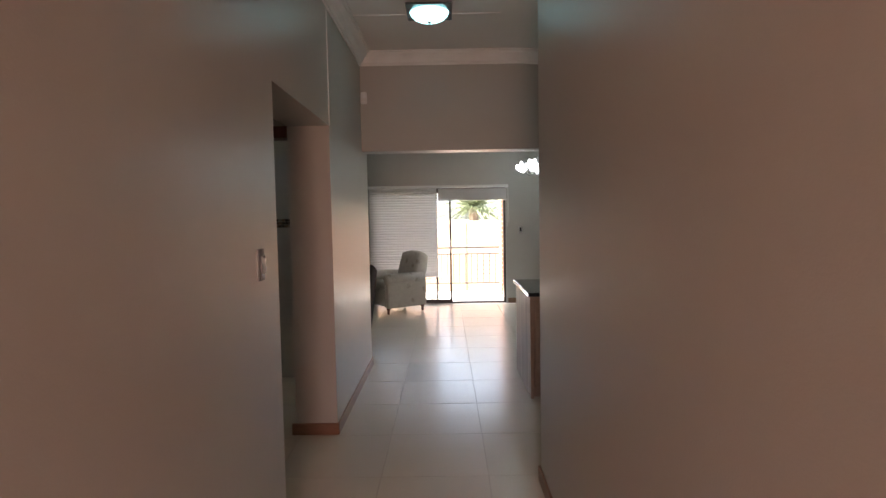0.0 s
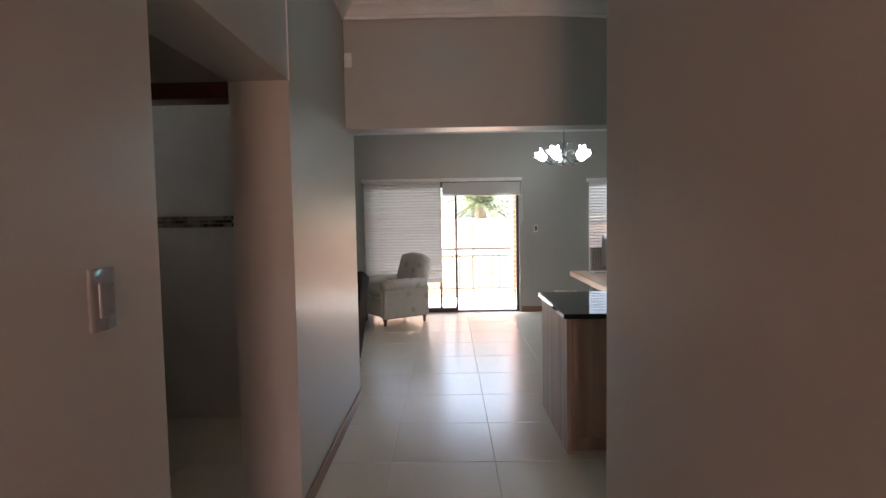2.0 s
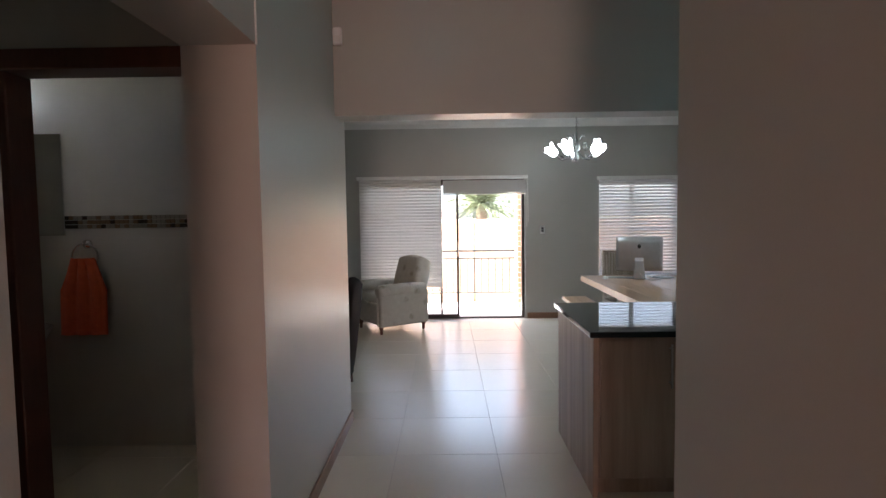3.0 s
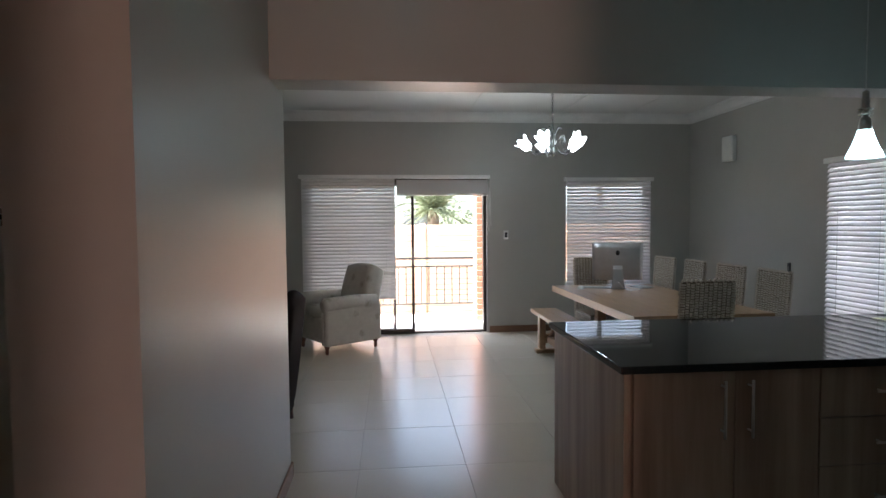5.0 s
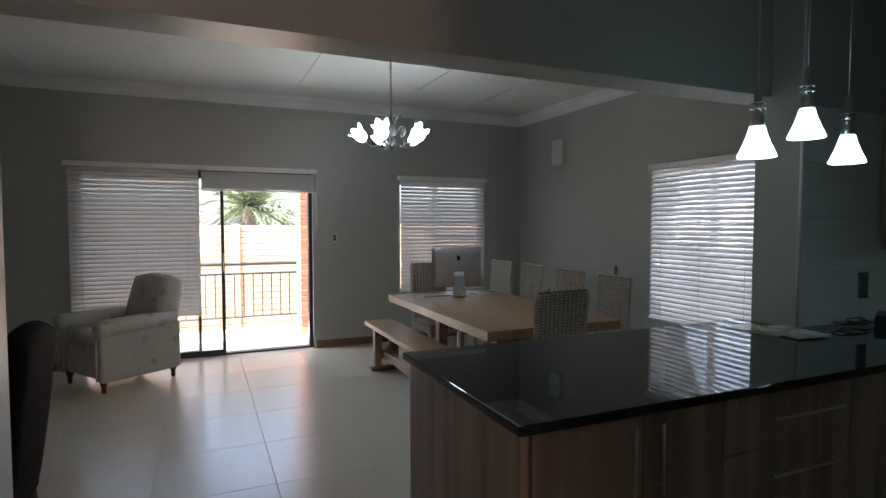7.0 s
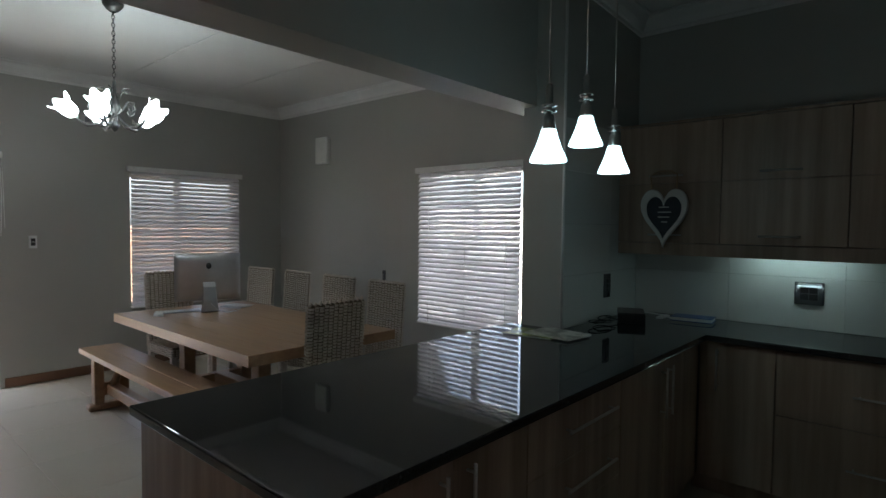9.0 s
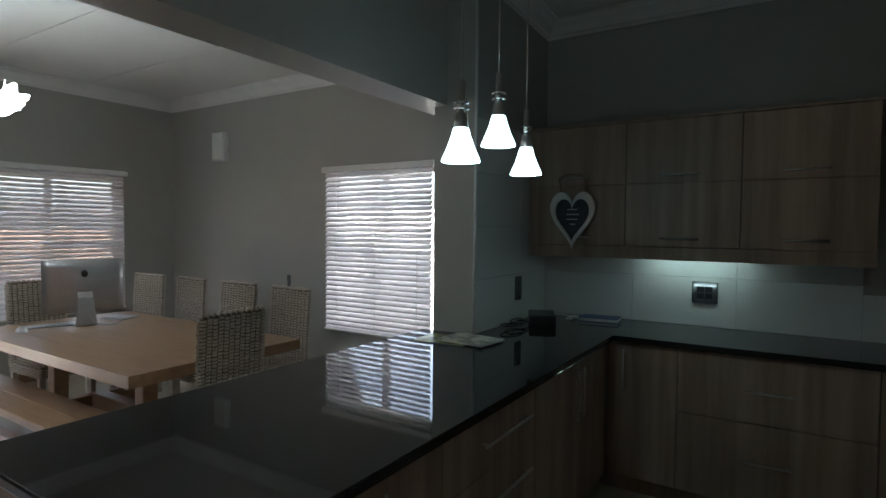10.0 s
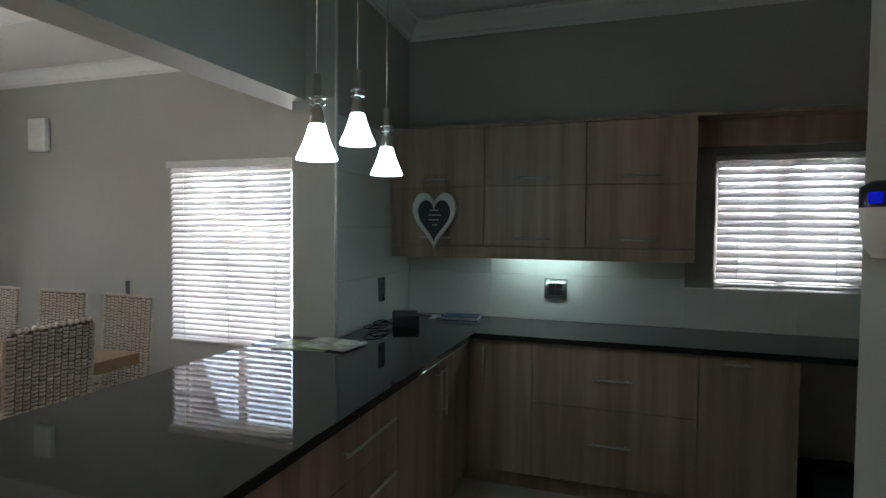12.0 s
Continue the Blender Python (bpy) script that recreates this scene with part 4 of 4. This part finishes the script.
# ---------- dining ----------
def chandelier():
    t = thing("chandelier", "pewter chandelier with glowing tulip glass shades on a chain", "chandelier", pose(1.87, 7.45, 0))
    bm = bmesh.new()
    lathe(bm, [(0.001, 2.06), (0.018, 2.075), (0.03, 2.1), (0.015, 2.125), (0.022, 2.16), (0.038, 2.20), (0.028, 2.26), (0.012, 2.3), (0.009, 2.38), (0.001, 2.385)], sides=20)
    part("column", bm, M_DARKMETAL, t)
    bm = bmesh.new()
    lathe(bm, [(0.065, DZ), (0.06, DZ - 0.03), (0.035, DZ - 0.06), (0.02, DZ - 0.07)], sides=20)
    part("ceiling_rose", bm, M_DARKMETAL, t)
    bm = bmesh.new()
    z = 2.38
    k = 0
    while z < DZ - 0.075:
        pts = [((0.009 * math.cos(a) if k % 2 else 0), (0 if k % 2 else 0.009 * math.cos(a)), z + 0.014 + 0.017 * math.sin(a)) for a in [i * math.pi / 5 for i in range(11)]]
        tube(bm, pts, 0.0025, 5)
        z += 0.026
        k += 1
    part("chain", bm, M_DARKMETAL, t)
    rnd = random.Random(7)
    for i in range(5):
        a = math.radians(72 * i + 20)
        ca, sa = math.cos(a), math.sin(a)
        arm = [(0.02, 2.17), (0.08, 2.10), (0.15, 2.085), (0.185, 2.11), (0.208, 2.145)]
        bm = bmesh.new()
        tube(bm, [(r * ca, r * sa, h) for r, h in arm], 0.008, 8)
        curl = [(0.05, 2.20), (0.09, 2.25), (0.13, 2.245), (0.14, 2.20), (0.11, 2.18), (0.095, 2.205)]
        tube(bm, [(r * ca, r * sa, h) for r, h in curl], 0.006, 6)
        tube(bm, [(0.02 * ca, 0.02 * sa, 2.26), (0.06 * ca, 0.06 * sa, 2.33), (0.10 * ca, 0.10 * sa, 2.33)], 0.005, 6)
        arm_ob = part("arm", bm, M_DARKMETAL, t)
        bm = bmesh.new()
        for s in (-1, 1):
            c = Vector((0.12 * ca, 0.12 * sa, 2.10))
            side = Vector((-sa, ca, 0)) * s
            out = Vector((ca, sa, 0))
            q = [c, c + side * 0.03 + out * 0.015 + Vector((0, 0, 0.02)), c + side * 0.065 + out * 0.04 + Vector((0, 0, 0.03)), c + side * 0.03 + out * 0.04]
            up = [bm.verts.new(p + Vector((0, 0, 0.002))) for p in q]
            dn = [bm.verts.new(p) for p in q]
            bm.faces.new(up)
            bm.faces.new(dn[::-1])
            for j in range(4):
                bm.faces.new((dn[j], dn[(j + 1) % 4], up[(j + 1) % 4], up[j]))
        part("leaf", bm, M_DARKMETAL, arm_ob)
        # tulip shade tilted outwards
        bm = bmesh.new()
        prof = [(0.018, 0.0), (0.036, 0.012), (0.046, 0.04), (0.047, 0.07), (0.052, 0.095), (0.066, 0.115)]

        def ruffle(r, z, ang, j):
            f = (j / 5) ** 2
            return r * (1 + 0.12 * f * math.cos(5 * ang)), z + 0.018 * f * math.cos(5 * ang)

        lathe(bm, prof, sides=30, wave=ruffle)
        tilt = Matrix.Translation((0.208 * ca, 0.208 * sa, 2.14)) @ Matrix.Rotation(a, 4, "Z") @ Matrix.Rotation(radians(46), 4, "Y")
        bmesh.ops.transform(bm, matrix=tilt, verts=bm.verts[:])
        part("shade", bm, M_TULIP, t, "glowing white tulip glass shade")


chandelier()


def dining_table():
    t = thing("dining_table", "solid oiled pine dining table with trestle legs", "dining table")
    x0, x1, y0, y1 = 2.13, 3.23, 6.27, 8.34
    n = 6
    w = (x1 - x0) / n
    for i in range(n):
        part("top_plank", bevelled(x0 + w * i + 0.0006, x0 + w * (i + 1) - 0.0006, y0, y1, 0.695, 0.76, 0.0015, 2), M_PINE, t)
    for y in (6.72, 7.80):
        part("trestle_foot", bevelled(2.38, 3.03, y - 0.05, y + 0.05, 0.0, 0.07, 0.01, 1), M_PINE, t)
        for x in (2.47, 2.94):
            part("trestle_leg", bevelled(x - 0.045, x + 0.045, y - 0.045, y + 0.045, 0.07, 0.62, 0.006, 1), M_PINE, t)
        part("trestle_head", bevelled(2.32, 3.09, y - 0.045, y + 0.045, 0.62, 0.695, 0.008, 1), M_PINE, t)
    part("stretcher", bevelled(2.66, 2.75, 6.765, 7.755, 0.18, 0.30, 0.006, 1), M_PINE, t)
    part("stretcher", bevelled(2.66, 2.75, 6.765, 7.755, 0.62, 0.694, 0.006, 1), M_PINE, t)
    for y in (6.72, 7.80):
        part("stretcher_cross", bevelled(2.515, 2.895, y - 0.03, y + 0.03, 0.19, 0.28, 0.004, 1), M_PINE, t)


dining_table()


def bench():
    t = thing("bench", "pine bench with trestle ends beside the dining table", "bench")
    x0, x1, y0, y1 = 1.97, 2.27, 6.62, 8.66
    for i in range(2):
        part("seat_plank", bevelled(x0 + 0.15 * i + 0.0005, x0 + 0.15 * (i + 1) - 0.0005, y0, y1, 0.415, 0.46, 0.006, 2), M_PINE, t)
    for y in (6.92, 8.40):
        part("foot", bevelled(1.955, 2.285, y - 0.045, y + 0.045, 0.0, 0.05, 0.012, 1), M_PINE, t)
        for x in (2.03, 2.21):
            part("leg", bevelled(x - 0.035, x + 0.035, y - 0.04, y + 0.04, 0.05, 0.415, 0.006, 1), M_PINE, t)
    part("stretcher", bevelled(2.08, 2.16, 6.96, 8.36, 0.12, 0.20, 0.006, 1), M_PINE, t)
    for y in (6.92, 8.40):
        part("end_rail", bevelled(2.065, 2.175, y - 0.03, y + 0.03, 0.11, 0.21, 0.004, 1), M_PINE, t)
    for y, s in ((6.96, 1), (8.36, -1)):
        bm = bmesh.new()
        tube(bm, [(2.12, y + s * 0.03, 0.20), (2.12, y + s * 0.22, 0.41)], 0.028, 4)
        part("brace", bm, M_PINE, t)


bench()


def wicker_chair():
    """In its own axes: faces +y, back at y = 0, origin on the floor under the middle of the back."""
    t = thing("wicker_chair", "tall-backed woven grey-beige kubu wicker dining chair", "chair", group="chairs round the table")
    W = 0.41
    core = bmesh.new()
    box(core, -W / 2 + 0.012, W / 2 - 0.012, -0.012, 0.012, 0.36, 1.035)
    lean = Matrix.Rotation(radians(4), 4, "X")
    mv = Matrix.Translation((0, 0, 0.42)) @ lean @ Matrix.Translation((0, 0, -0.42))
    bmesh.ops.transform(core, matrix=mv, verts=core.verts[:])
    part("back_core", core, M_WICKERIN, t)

    rnd = random.Random(11)

    def weave(bm, u0, u1, v0, v1, place, cell=0.034, row=0.0185):
        nu = max(2, round((u1 - u0) / cell))
        cu = (u1 - u0) / nu
        nv = int((v1 - v0) / row)
        for j in range(nv):
            for i in range(nu):
                d = rnd.uniform(0.006, 0.012)
                gap = cu * rnd.uniform(0.05, 0.10)
                a, b, c = u0 + i * cu + gap, u0 + (i + 1) * cu - gap, v0 + (j + 0.5 + rnd.uniform(-0.08, 0.08) + 0.25 * (i % 2)) * row
                vs = []
                for k in (0, 0.5, 1):
                    off = d * (1 if k == 0.5 else 0.15)
                    vs.append([bm.verts.new(place(a + (b - a) * k, c + s * row * 0.39, off - 0.002)) for s in (-1, 1)] + [bm.verts.new(place(a + (b - a) * k, c, off + 0.004))])
                for p, q in zip(vs, vs[1:]):
                    bm.faces.new((p[0], q[0], q[2], p[2]))
                    bm.faces.new((p[2], q[2], q[1], p[1]))

    bm = bmesh.new()
    for sg in (-1, 1):
        weave(bm, -W / 2, W / 2, 0.36, 1.04, lambda u, v, o, sg=sg: mv @ Vector((u, sg * (0.013 + o), v)))
    for sg in (-1, 1):
        weave(bm, -0.022, 0.022, 0.36, 1.04, lambda u, v, o, sg=sg: mv @ Vector((sg * (W / 2 - 0.006 + o), u, v)), cell=0.022)
    for i in range(12):
        x = -W / 2 + (i + 0.5) * W / 12
        tube(bm, [mv @ Vector((x - 0.014, -0.012, 1.034)), mv @ Vector((x, 0.0, 1.046 + rnd.uniform(-0.003, 0.004))), mv @ Vector((x + 0.014, 0.012, 1.034))], 0.0085, 6)
    part("woven_back", bm, M_WICKER, t)
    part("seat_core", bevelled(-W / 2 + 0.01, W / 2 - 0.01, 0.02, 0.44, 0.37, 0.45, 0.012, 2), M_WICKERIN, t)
    bm = bmesh.new()
    weave(bm, -W / 2, W / 2, 0.02, 0.45, lambda u, v, o: Vector((u, v, 0.448 + o)))
    weave(bm, -W / 2, W / 2, 0.36, 0.45, lambda u, v, o: Vector((u, 0.438 + o, v)))
    for sg in (-1, 1):
        weave(bm, 0.02, 0.44, 0.36, 0.45, lambda u, v, o, sg=sg: Vector((sg * (W / 2 - 0.012 + o), u, v)))
    part("woven_seat", bm, M_WICKER, t)
    for x in (-W / 2 + 0.03, W / 2 - 0.03):
        for y in (0.0, 0.41):
            part("leg", bevelled(x - 0.02, x + 0.02, y - 0.02, y + 0.02, 0.0, 0.37, 0.005, 1), M_WICKER, t)
    return t


first = wicker_chair()
first.matrix_basis = pose(2.565, 6.10, 0, 0, 0, 2)
for x, y, r in ((3.47, 6.67, 88), (3.49, 7.28, 91), (3.49, 7.90, 87), (3.48, 8.51, 94), (2.68, 8.60, 182)):
    copy_thing(first, pose(x, y, 0, 0, 0, r))


def computer():
    t = thing("computer", "silver all-in-one desktop computer seen from behind on the table", "computer", pose(2.70, 7.93, 0.76, 0, 0, 164) @ Matrix.Diagonal((0.84, 0.84, 0.94, 1)))
    bm = bmesh.new()
    n = 12
    rows = []
    for i in range(n + 1):
        u = -1 + 2 * i / n
        rows.append([bm.verts.new((u * 0.30, 0.008 + 0.032 * (1 - u * u) * s, z)) for z, s in ((0.10, 0.1), (0.16, 0.7), (0.30, 1.0), (0.44, 0.7), (0.51, 0.1))] + [bm.verts.new((u * 0.30, 0.0, 0.51)), bm.verts.new((u * 0.30, 0.0, 0.10))])
    for p, q in zip(rows, rows[1:]):
        for k in range(7):
            bm.faces.new((p[k], q[k], q[(k + 1) % 7], p[(k + 1) % 7])).smooth = k < 4
    bm.faces.new(rows[0])
    bm.faces.new(rows[-1][::-1])
    part("housing", bm, M_IALU, t)
    part("screen", bevelled(-0.29, 0.29, -0.003, 0.0, 0.17, 0.50, 0.001, 1), M_BLACK, t)
    bm = bmesh.new()
    lathe(bm, [(0.001, 0.0), (0.024, 0.0), (0.024, 0.004), (0.001, 0.004)], sides=18)
    bmesh.ops.transform(bm, matrix=Matrix.Translation((0, 0.046, 0.40)) @ Matrix.Rotation(radians(90), 4, "X") @ Matrix.Diagonal((1, 1.15, 1, 1)), verts=bm.verts[:])
    part("emblem", bm, M_BLACK, t, "small round dark emblem")
    bm = bmesh.new()
    prof = [(0.045, 0.26), (0.075, 0.22), (0.10, 0.10), (0.105, 0.012), (0.09, 0.006), (-0.10, 0.0), (-0.10, 0.006), (0.07, 0.016), (0.09, 0.03), (0.088, 0.1), (0.062, 0.21), (0.035, 0.25)]
    sides = []
    for s in (-1, 1):
        sides.append([bm.verts.new((s * (0.055 if z > 0.05 else 0.08), y, z)) for y, z in prof])
    k = len(prof)
    for i in range(k):
        bm.faces.new((sides[0][i], sides[0][(i + 1) % k], sides[1][(i + 1) % k], sides[1][i]))
    bm.faces.new(sides[0])
    bm.faces.new(sides[1][::-1])
    part("stand", bm, M_IALU, t)
    bm = bmesh.new()
    tube(bm, [(0.0, 0.088, 0.09), (-0.05, 0.16, 0.03), (-0.14, 0.19, 0.006), (-0.24, 0.12, 0.006), (-0.30, 0.0, 0.006)], 0.003, 6)
    part("power_cable", bm, M_WHITE, t)
    t = thing("keyboard", "slim silver keyboard on the dining table", "keyboard", pose(2.52, 8.06, 0.76, 0, 0, -16))
    part("base", bevelled(-0.17, 0.17, -0.06, 0.06, 0.0, 0.01, 0.003, 1), M_IALU, t)
    me = mesh_of("key", bevelled(-0.011, 0.011, -0.009, 0.009, 0.010, 0.0125, 0.001, 1), M_WHITE)
    for i in range(13):
        for j in range(5):
            piece("key", me, t, pose(-0.155 + 0.0258 * i, -0.044 + 0.022 * j, 0))
    bm = bmesh.new()
    lathe(bm, [(0.001, 0.028), (0.02, 0.026), (0.031, 0.016), (0.034, 0.0)], sides=20)
    bmesh.ops.scale(bm, vec=(0.85, 1.5, 1), verts=bm.verts[:])
    single("computer_mouse", bm, M_WHITE, "white computer mouse on the dining table", "mouse", m=pose(2.33, 7.98, 0.76, 0, 0, 10))


computer()

t = thing("wall_speaker", "white rectangular speaker box high on the dining wall", "speaker", pose(DX, 8.715, 2.315))
part("case", bevelled(-0.062, -0.001, -0.105, 0.105, -0.15, 0.15, 0.012, 2), M_WHITE, t)
part("grille", bevelled(-0.068, -0.061, -0.09, 0.09, -0.134, 0.134, 0.004, 1), M_PAPER, t)

# unidentified small upright fitting, shaped as a plain grey box
t = thing("cable_cover", "small upright grey plastic box on the dining wall", "cable cover", pose(DX, 7.70, 0.90))
part("cover", bevelled(-0.024, -0.001, -0.014, 0.014, 0.0, 0.12, 0.005, 2), M_SILVER, t)
part("clip", bevelled(-0.028, -0.023, -0.010, 0.010, 0.085, 0.105, 0.002, 1), M_BLACK, t)

t = thing("paper_stack", "loose white papers lying on the dining table beside the computer", "papers", pose(2.98, 8.02, 0.76, 0, 0, 12))
for i, r in enumerate((0, 5, -4, 9)):
    bm = bevelled(-0.074, 0.074, -0.105, 0.105, 0.0, 0.0035, 0.0006, 1)
    bmesh.ops.transform(bm, matrix=pose(0.008 * i, -0.006 * i, 0.0036 * i, 0, 0, r), verts=bm.verts[:])
    part("sheet", bm, M_PAPER, t)


# ---------- lounge ----------
def cushion(sx, sy, sz, puff=0.12, cuts=6):
    bm = bmesh.new()
    bmesh.ops.create_cube(bm, size=2.0)
    bmesh.ops.subdivide_edges(bm, edges=bm.edges[:], cuts=cuts, use_grid_fill=True)
    for v in bm.verts:
        p = v.co.copy()
        r = Vector((p.x * math.sqrt(1 - p.y * p.y / 2 - p.z * p.z / 2 + p.y * p.y * p.z * p.z / 3),
                    p.y * math.sqrt(1 - p.z * p.z / 2 - p.x * p.x / 2 + p.z * p.z * p.x * p.x / 3),
                    p.z * math.sqrt(1 - p.x * p.x / 2 - p.y * p.y / 2 + p.x * p.x * p.y * p.y / 3)))
        q = p.lerp(r, 0.42)
        v.co = Vector((q.x * sx / 2, q.y * sy / 2, q.z * sz / 2))
    for f in bm.faces:
        f.smooth = True
    return bm


def moved(bm, m):
    bmesh.ops.transform(bm, matrix=m, verts=bm.verts[:])
    return bm


def armchair():
    """Faces -y in its own axes; origin on the floor under the seat's middle."""
    t = thing("armchair", "pale floral upholstered armchair with rolled arms on turned wooden feet", "armchair", pose(-0.263, 9.02, 0, 0, 0, -55))
    part("base", bevelled(-0.28, 0.28, -0.355, 0.36, 0.115, 0.40, 0.03, 3), M_FLORAL, t)
    part("seat_cushion", moved(cushion(0.50, 0.62, 0.15), pose(0, -0.05, 0.44)), M_FLORAL, t)
    part("backrest", moved(cushion(0.62, 0.24, 0.76), pose(0, 0.30, 0.61, -15)), M_FLORAL, t)
    for s in (-1, 1):
        part("arm", bevelled(s * 0.335 - 0.062, s * 0.335 + 0.062, -0.385, 0.345, 0.105, 0.56, 0.035, 4), M_FLORAL, t)
        bm = bmesh.new()
        tube(bm, [(s * 0.335, -0.392, 0.125), (s * 0.335, -0.395, 0.48)], 0.012, 8)
        part("piping", bm, M_FLORAL, t)
        bm = bmesh.new()
        tube(bm, [(s * 0.335, -0.40, 0.555), (s * 0.335, -0.36, 0.56), (s * 0.335, 0.0, 0.57), (s * 0.335, 0.30, 0.565)], [0.05, 0.085, 0.082, 0.07], 16)
        part("arm_roll", bm, M_FLORAL, t)
    for x in (-0.29, 0.29):
        for y in (-0.32, 0.32):
            bm = bmesh.new()
            lathe(bm, [(0.016, 0.0), (0.022, 0.03), (0.018, 0.05), (0.03, 0.08), (0.034, 0.15)], x, y, 12)
            part("foot", bm, M_DARKWOOD, t, "turned dark wooden foot")


armchair()


def leather_chair():
    t = thing("wing_chair", "dark brown buttoned leather chair with a raked back", "armchair", pose(-0.735, 6.30, 0, 0, 0, 90))
    part("seat", moved(cushion(0.66, 0.64, 0.24), pose(0, 0.02, 0.32)), M_LEATHER, t)
    part("backrest", moved(cushion(0.68, 0.15, 0.92), pose(0, -0.355, 0.54, 7)), M_LEATHER, t)
    part("base", bevelled(-0.31, 0.31, -0.36, 0.30, 0.08, 0.26, 0.02, 2), M_LEATHER, t)
    for s in (-1, 1):
        part("arm", moved(cushion(0.12, 0.58, 0.34), pose(s * 0.33, 0.02, 0.43)), M_LEATHER, t)
    for x in (-0.28, 0.28):
        for y in (-0.32, 0.26):
            bm = bmesh.new()
            tube(bm, [(x, y, 0.12), (x * 1.04, y * 1.06, 0.0)], [0.026, 0.016], 8)
            part("foot", bm, M_DARKWOOD, t)


leather_chair()


# ---------- wall and floor tiles ----------
def splash_tiles():
    owner = bpy.data.objects["wall_stub"]
    me = mesh_of("tile", bevelled(-0.2994, 0.2994, -0.005, 0.0, -0.1492, 0.1492, 0.0012, 1), M_SPLASH)
    half = mesh_of("tile", bevelled(-0.2169, 0.2169, -0.005, 0.0, -0.1492, 0.1492, 0.0012, 1), M_SPLASH)
    for j in range(4):
        piece("tile", me, owner, pose(3.375 + 0.30, 5.067, 1.05 + 0.30 * j))
        piece("tile", half, owner, pose(3.375 + 0.60 + 0.217, 5.067, 1.05 + 0.30 * j))
    owner = bpy.data.objects["wall_kitchen_east"]
    for j in range(2):
        z = 1.05 + 0.30 * j
        for i in range(3):
            if j == 0 or i < 3:
                piece("tile", me, owner, pose(KX - 0.003, 4.76 - 0.60 * i, z, 0, 0, -90))
    for i in range(2):
        sc = 0.25 / 0.30
        o = piece("tile", me, owner, pose(KX - 0.003, 2.96 - 0.60 * i, 1.025, 0, 0, -90) @ Matrix.Diagonal((1, 1, sc, 1)))


splash_tiles()


def floor_tiles():
    p = 0.64
    me = mesh_of("floor_tile", bevelled(-p / 2 + 0.0013, p / 2 - 0.0013, -p / 2 + 0.0013, p / 2 - 0.0013, -0.010, 0.0, 0.0012, 1), M_TILE)
    for i in range(-6, 6):
        for j in range(-11, 9):
            x, y = 0.80 + p * (i + 0.5), 4.37 + p * (j + 0.5)
            if y < -2.6 or y > 9.75 or (y < 0.9 and x > 1.6) or (x < -0.8 and y < 2.2):
                continue
            piece("floor_tile", me, floor, pose(x, y, 0))


floor_tiles()
